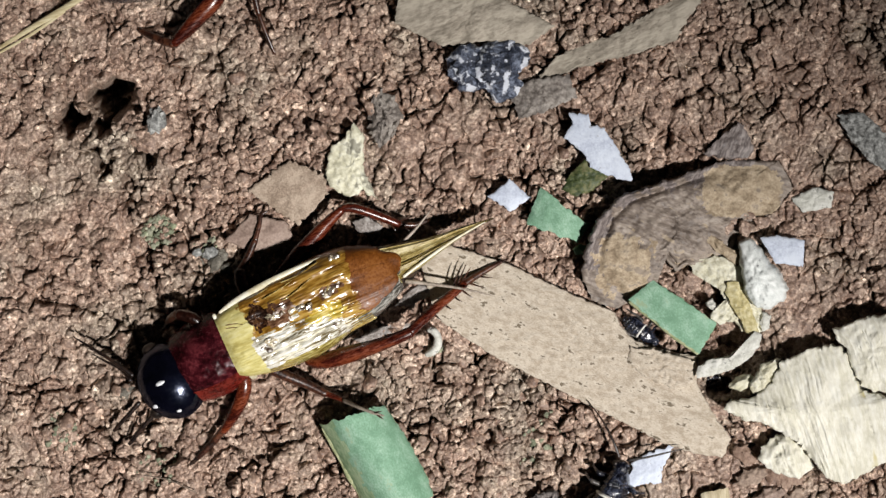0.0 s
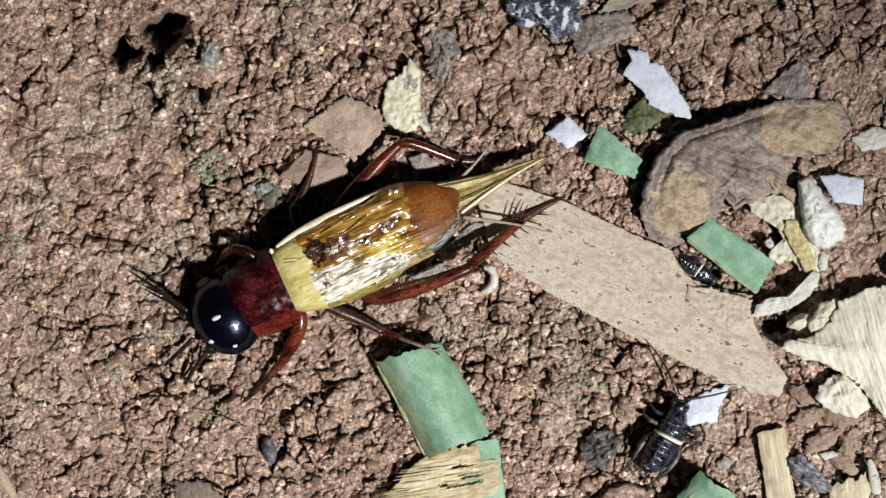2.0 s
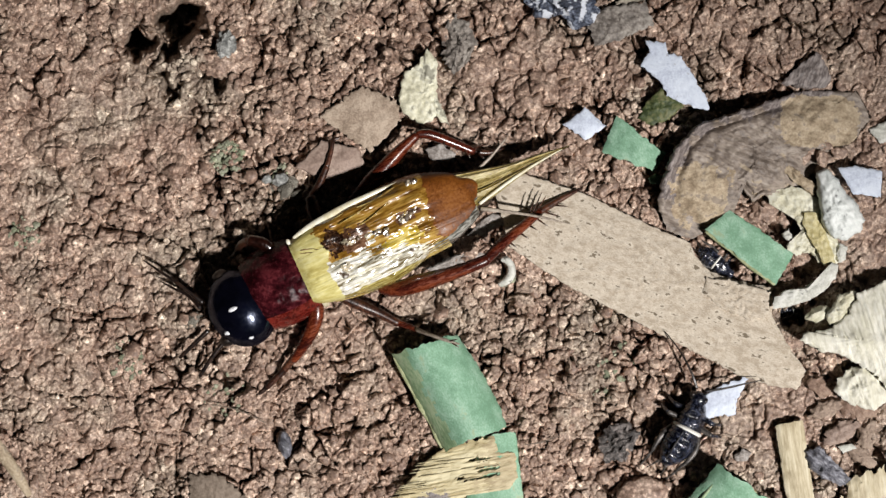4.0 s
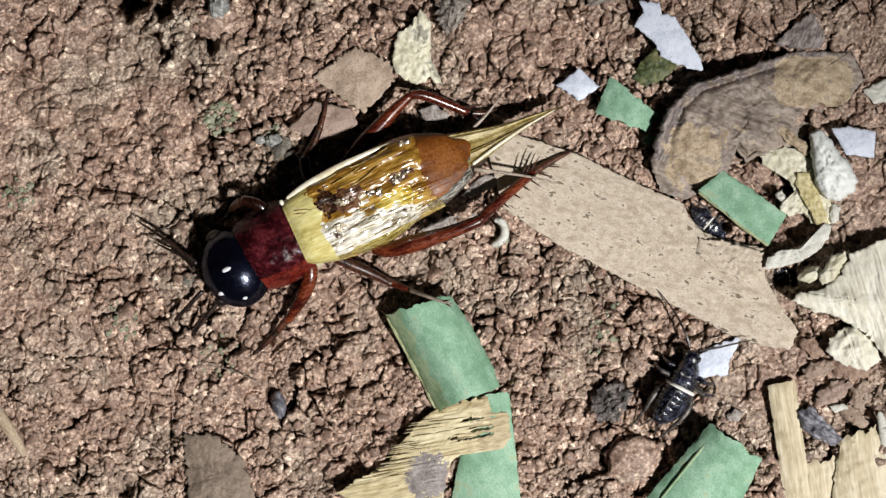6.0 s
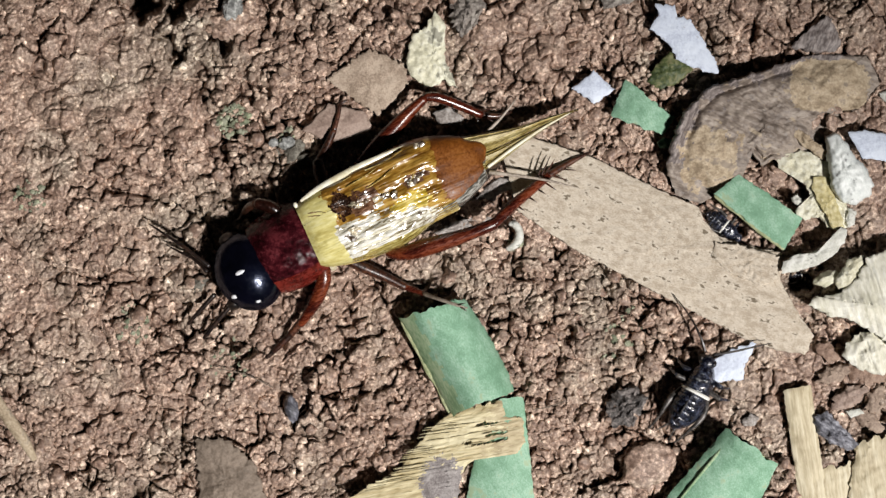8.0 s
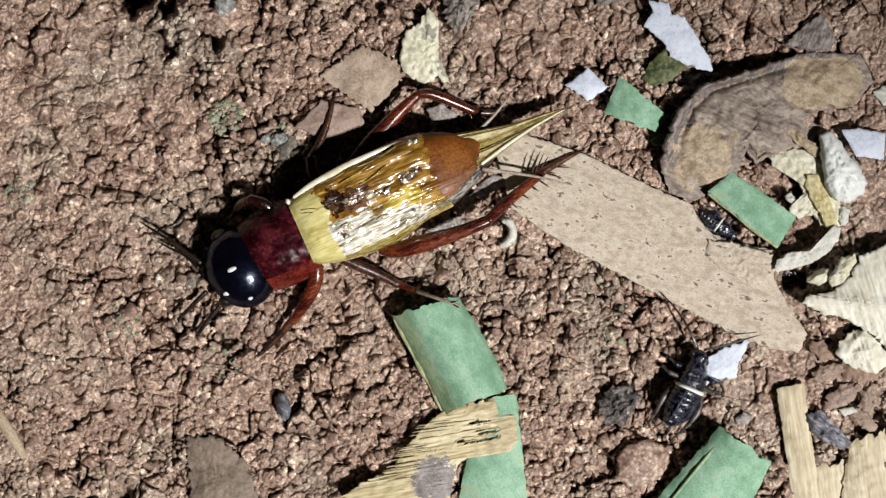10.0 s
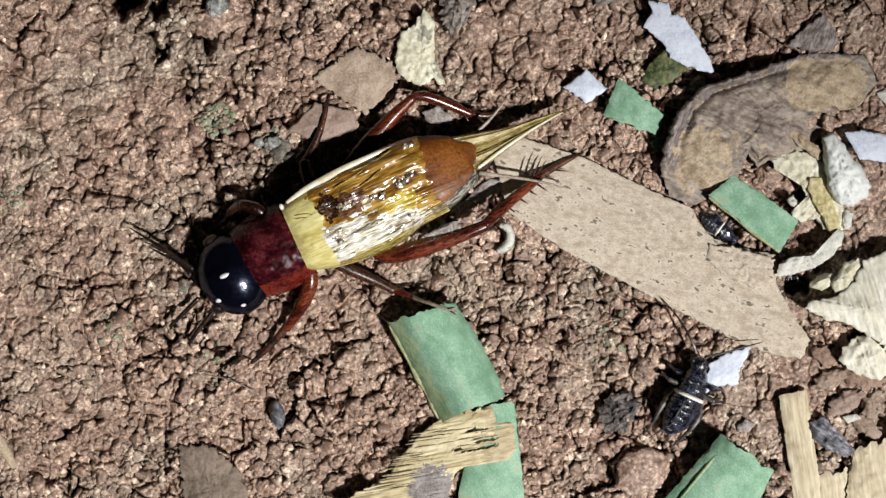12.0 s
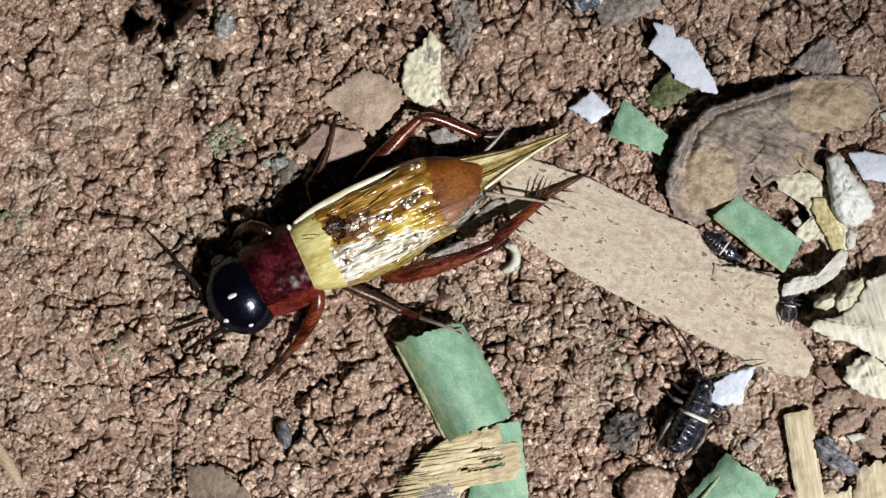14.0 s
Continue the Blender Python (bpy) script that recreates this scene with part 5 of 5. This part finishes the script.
for rings_t in TAIL:
    tail = part("hind_wing", loft(rings_t, -90, 90, 20, 0.6, wall=3, ripple=lambda s, t: 2.0 * math.sin(t * 34)), HINDWING, cricket, "olive-gold folded hind wing tail")
    for k in (-0.45, 0.35):
        part("vein", tube([(u, v + k * w, top - 2.6, 1.2) for u, v, _, w, top in rings_t], 6), ABDOMEN, tail, "dark vein")
part("wing_edge", tube([(850, 306, 78, 3), (895, 272, 71, 3), (945, 238, 60, 2.4), (1003, 205, 51, 1)], 8), PALERIM, cricket, "pale rim of the folded hind wing")
part("cercus", tube([(842, 248, 60, 3.4), (872, 218, 62, 2.6), (902, 181, 60, 0.7)], 8), HAIR, cricket, "grey tapering tail feeler")
part("cercus", tube([(852, 316, 56, 4), (905, 322, 60, 3), (960, 331, 58, 2.2), (1016, 345, 54, 0.6)], 8), HAIR, cricket, "grey tapering tail feeler")


def leg(femur, tibia, foot, mats, spines=()):
    root = part("femur", tube(femur, 14), mats[0], cricket)
    shin = part("tibia", tube(tibia, 10), mats[1], root)
    part("tarsus", tube(foot, 8), mats[2], root)
    for u, v, h, du, dv in spines:
        part("spine", tube([(u, v, h, 2.0), (u + du * 0.6, v + dv * 0.6, h + 4, 1.2), (u + du, v + dv, h + 3, 0.4)], 6, None, 3), DARKLEG, root)
    return shin


leg([(668, 462, 48, 8), (694, 463, 58, 13), (740, 451, 66, 16), (800, 433, 74, 12.5), (840, 418, 78, 11), (863, 408, 78, 10)],
    [(860, 410, 78, 9), (890, 380, 64, 10), (925, 350, 48, 9), (958, 322, 34, 8)],
    [(956, 323, 34, 7), (985, 305, 26, 6), (1012, 290, 20, 4.5), (1034, 279, 14, 2)], (REDLEG, REDLEG, DARKLEG),
    [(938, 328, 44, 12, -32), (946, 322, 40, 16, -36), (954, 318, 38, 16, -26), (905, 378, 58, 12, 9), (925, 362, 50, 13, 8), (942, 348, 42, 12, 7), (890, 394, 64, 10, 9), (955, 336, 36, 18, 12), (968, 322, 32, 26, 8), (985, 310, 26, 24, 2)])
leg([(606, 318, 22, 12), (644, 276, 32, 16), (678, 238, 42, 14), (706, 208, 48, 11), (734, 182, 54, 8)],
    [(735, 180, 54, 7), (756, 180, 50, 9), (790, 192, 40, 9), (838, 212, 26, 7)],
    [(838, 212, 26, 6), (866, 214, 20, 5), (890, 206, 14, 3)], (REDLEG, REDLEG, DARKLEG),
    [(800, 196, 40, 10, 18), (820, 206, 34, 12, 18), (836, 210, 28, 24, 16), (838, 206, 28, 24, -8), (780, 186, 46, 8, 18)])
leg([(600, 478, 40, 9), (628, 490, 34, 10), (665, 506, 26, 9), (700, 524, 22, 7)], [(698, 523, 22, 6), (716, 529, 26, 5.5), (734, 536, 32, 4.5)],
    [(734, 536, 36, 4), (765, 547, 68, 3.2), (792, 556, 82, 3), (812, 562, 84, 1.5)], (DARKLEG, REDLEG, HAIR), [(795, 556, 84, 14, -3), (800, 560, 84, 12, 8)])
leg([(555, 340, 40, 12), (546, 318, 36, 13), (542, 296, 32, 11)], [(541, 298, 32, 8), (556, 272, 26, 7), (570, 240, 24, 6)],
    [(570, 240, 24, 5), (578, 212, 22, 4), (582, 192, 20, 3.5), (596, 186, 18, 2)], (DARKLEG, DARKLEG, DARKLEG))
leg([(552, 486, 62, 11), (552, 512, 58, 13), (538, 548, 46, 12), (510, 592, 30, 7)], [(511, 586, 30, 7), (490, 612, 22, 6.5), (462, 640, 16, 5)],
    [(463, 639, 14, 5), (445, 654, 10, 4), (428, 668, 7, 2)], (REDLEG, DARKLEG, FEELER), [(470, 634, 16, -10, 12), (455, 648, 12, -12, 10)])
leg([(478, 398, 62, 12), (458, 380, 72, 11), (430, 373, 74, 10)], [(430, 373, 74, 8), (416, 379, 46, 7), (408, 390, 20, 6)],
    [(408, 390, 20, 5), (402, 400, 12, 4), (394, 404, 8, 2)], (GLOSSLEG, DARKLEG, DARKLEG))
ANTENNA_BASE = at(344, 486, 52)
antenna = part("antenna", tube([(344, 486, 52, 5), (326, 473, 54, 4), (295, 452, 52, 3.2), (262, 432, 48, 2.4), (232, 414, 44, 0.9)], 8), FEELER, head, "dark thick-based feeler", ANTENNA_BASE)
antenna_low = part("antenna", tube([(340, 496, 46, 4), (318, 474, 38, 3), (290, 460, 34, 2.2), (266, 447, 30, 0.8)], 8), FEELER, head, "dark thick-based feeler", at(340, 496, 46))
PALP_A, PALP_B = at(354, 538, 34), at(382, 560, 34)
palp = part("palp", tube([(354, 538, 34, 4.5), (330, 562, 28, 4), (304, 588, 16, 3.4)], 8), FEELER, head, "dark mouth feeler", PALP_A)
palp_low = part("palp", tube([(382, 560, 34, 4.5), (360, 586, 28, 4), (337, 618, 14, 3.4)], 8), FEELER, head, "dark mouth feeler", PALP_B)


# ---- nymphs ----
def nymph(name, label, axis, tail, arch=0.0, rise=8.0, feelers=()):
    """A young wingless cricket from its head (axis) to its tail, black with a white band across the waist."""
    (u0, v0), (u1, v1) = axis, tail
    ln = math.hypot(u1 - u0, v1 - v0)
    du, dv = (u1 - u0) / ln, (v1 - v0) / ln
    pu, pv = -dv, du
    k = ln / 130.0
    turn = math.degrees(math.atan2(-dv, du))

    def q(a, b, h):
        b = b + arch * 4 * (a / 130) * (1 - a / 130)
        return (u0 + k * (a * du + b * pu), v0 + k * (a * dv + b * pv), rise + k * h)

    def q5(a, h, w, top):
        return (*q(a, 0, h), k * w, rise + k * top)

    body = thing(name, at(*q(60, 0, 0)[:2], 0), label, "cricket nymph", "cricket nymphs")
    hd = part("head", ball(*q(4, 0, 20), 14 * k, 15 * k, 14 * k, turn, 24), NYMPH, body)
    for side in (-1, 1):
        part("eye", ball(*q(1, 12 * side, 25), 6 * k, 5 * k, 6 * k, turn, 12), EYE, hd)
    part("pronotum", loft([q5(10, 10, 14, 31), q5(20, 8, 19, 37), q5(34, 8, 23, 42), q5(46, 8, 24, 41), q5(53, 8, 23, 39)], -110, 110, 28, 0.8,
                          ripple=lambda s, t: 2.6 * k * noise.noise(Vector((s * 5, t * 9, 2.0))) - 3.0 * k * math.exp(-((s - 0.62) / 0.05) ** 2), steps=8, floor=-300), NYMPH, body)
    part("white_band", loft([q5(55, 10, 25, 44), q5(58, 8, 27, 48), q5(61, 10, 26, 46)], -95, 95, 22, 0.8, floor=-300), BAND, body, "white band across the waist")
    part("abdomen", loft([q5(48, 8, 22, 38), q5(62, 6, 27, 44), q5(78, 5, 30, 48), q5(96, 5, 28, 45), q5(114, 8, 20, 37), q5(130, 12, 7, 26)], -130, 130, 30, 0.85,
                         ripple=lambda s, t: 3.4 * k * abs(math.sin(s * 22)) ** 0.6 - 2.4 * k, steps=14, floor=-300), NYMPH, body, "segmented black abdomen")
    part("back_line", tube([(*q(66, 3, 46.5), 0.8 * k), (*q(84, 3, 49.5), 1.4 * k), (*q(102, 2, 47), 1.6 * k), (*q(118, 1, 38), 1.0 * k)], 6), NYMPHLINE, body, "grey line along the back")
    for side in (-1, 1):
        f = part("hind_femur", tube([(*q(62, 24 * side, 22), 4 * k), (*q(82, 31 * side, 24), 5 * k), (*q(104, 31 * side, 24), 4 * k), (*q(118, 28 * side, 22), 3 * k)], 10), GREYLEG, body)
        part("hind_tibia", tube([(*q(118, 28 * side, 22), 2.4 * k), (*q(133, 27 * side, 14), 2.2 * k), (*q(150, 25 * side, 4), 1.4 * k)], 8), GREYLEG, f)
        for a, r in ((28, 1.0), (46, 1.15)):
            g = part("femur", tube([(*q(a, 20 * side, 18), 4.4 * k), (*q(a + 2, 36 * r * side, 24), 4.4 * k)], 8), GREYLEG if a == 46 else NYMPH, body)
            part("tibia", tube([(*q(a + 2, 36 * r * side, 24), 3.4 * k), (*q(a - 4, 50 * r * side, 2), 2 * k)], 8), NYMPH, g)
        part("cercus", tube([(*q(126, 7 * side, 20), 2 * k), (*q(150, 14 * side, 14), 0.6 * k)], 6), GREYLEG, body)
    for line in feelers:
        part("antenna", tube([(u, v, h, r) for u, v, h, r in line], 6), FEELER, hd)
    return body


nymph_a = nymph("cricket_nymph", "black cricket nymph with a white waist band on the soil", (1242, 652), (1181, 776), -9.0,
                feelers=([(1238, 638, 34, 2.6), (1228, 612, 40, 2.2), (1206, 574, 34, 1.7), (1174, 536, 24, 0.6)],
                         [(1252, 642, 34, 2.4), (1290, 634, 36, 2.0), (1325, 624, 34, 1.6), (1354, 616, 28, 0.7)]))
nymph_b = nymph("cricket_nymph", "small black nymph half under a green strip", (1304, 434), (1245, 388), rise=-12.0,
                feelers=([(1308, 438, -4, 2), (1322, 448, 6, 1.6), (1336, 456, 14, 0.6)],))
nymph_c = nymph("cricket_nymph", "tiny black and white nymph creeping by the bark", (1400, 492), (1391, 545), rise=16.0,
                feelers=([(1402, 490, 26, 1.4), (1408, 480, 26, 1.0), (1410, 468, 24, 0.5)],))

# ---- another cricket, only its edge in view ----
other = thing("field_cricket", at(420, -220, 0), "second dark field cricket with red-brown hind leg", "cricket")
part("abdomen", loft([(250, -228, 14, 14, 30), (290, -246, 12, 44, 84), (380, -268, 12, 60, 110), (480, -285, 14, 54, 100), (560, -296, 24, 20, 60)], -180, 180, 30, 0.9), NYMPH, other)
leg_o = part("femur", tube([(520, -250, 50, 12), (500, -212, 54, 17), (462, -170, 50, 15), (422, -128, 44, 9)], 12), REDLEG, other)
part("tibia", tube([(422, -128, 44, 8), (395, -136, 34, 8), (358, -152, 16, 6)], 10), DARKLEG, leg_o)
leg_p = part("femur", tube([(566, -262, 40, 8), (572, -220, 40, 7), (580, -180, 32, 5)], 10), DARKLEG, other)
part("tibia", tube([(580, -180, 32, 4.5), (594, -140, 22, 4), (608, -104, 10, 2)], 10), DARKLEG, leg_p)


# ---- what moves ----
def shifted(ob, du, dv, turn=0.0, lift=0.0):
    """The pose of a thing moved over the plan by (du, dv) units and turned."""
    o = ORIGIN[ob.name]
    return pose(o.x + du * U, o.y - dv * U, o.z + lift * U, 0, 0, turn)


def swung(ob, parent, turn, nod=0.0):
    o = ORIGIN[ob.name] - ORIGIN[parent.name]
    return pose(o.x, o.y, o.z, 0, nod, turn)


def motions():
    a = [(0.0, -3, 5, -3), (1.0, -1, 6, -3), (3.2, 0, 6, -3), (5.3, 2, 3, -3), (7.7, 2, 3, -3), (9.8, 3, -1, 1), (11.0, 3, -1, 1), (12.5, 0, 0, 0), (14.0, 0, 0, 0)]
    walk(nymph_a, [(t, shifted(nymph_a, du, dv, r)) for t, du, dv, r in a])
    b = [(0.0, 0, 0, 0), (2.5, 1, 1, 2), (5.5, -1, 1, -3), (7.5, -1, 0, -2), (10.0, 1, 1, 1), (14.0, 0, 0, 0)]
    walk(nymph_b, [(t, shifted(nymph_b, du, dv, r)) for t, du, dv, r in b])
    c = [(0.0, 30, -12, -60, -62), (12.9, 30, -12, -60, -62), (13.2, 22, -10, -48, -44), (13.5, 6, -8, -20, -20), (13.7, -2, -2, 0, -2), (13.85, 0, 0, 4, 0), (14.0, 0, 0, 0, 0)]
    walk(nymph_c, [(t, shifted(nymph_c, du, dv, r, up)) for t, du, dv, r, up in c])
    walk(antenna, [(t, swung(antenna, head, r)) for t, r in ((0.0, 0), (5.5, -3), (13.6, 0), (13.8, -13), (14.0, -15))])
    walk(antenna_low, [(t, swung(antenna_low, head, r)) for t, r in ((0.0, 0), (13.5, 0), (13.8, -14), (14.0, -22))])
    walk(palp, [(t, swung(palp, head, r)) for t, r in ((0.0, 2), (3.0, -2), (7.5, 3), (10.0, 0), (12.5, 0), (13.5, -12), (14.0, -24))])
    walk(palp_low, [(t, swung(palp_low, head, r)) for t, r in ((0.0, -3), (3.0, 3), (7.5, -2), (10.0, 0), (12.5, 0), (13.5, -10), (14.0, -22))])


motions()
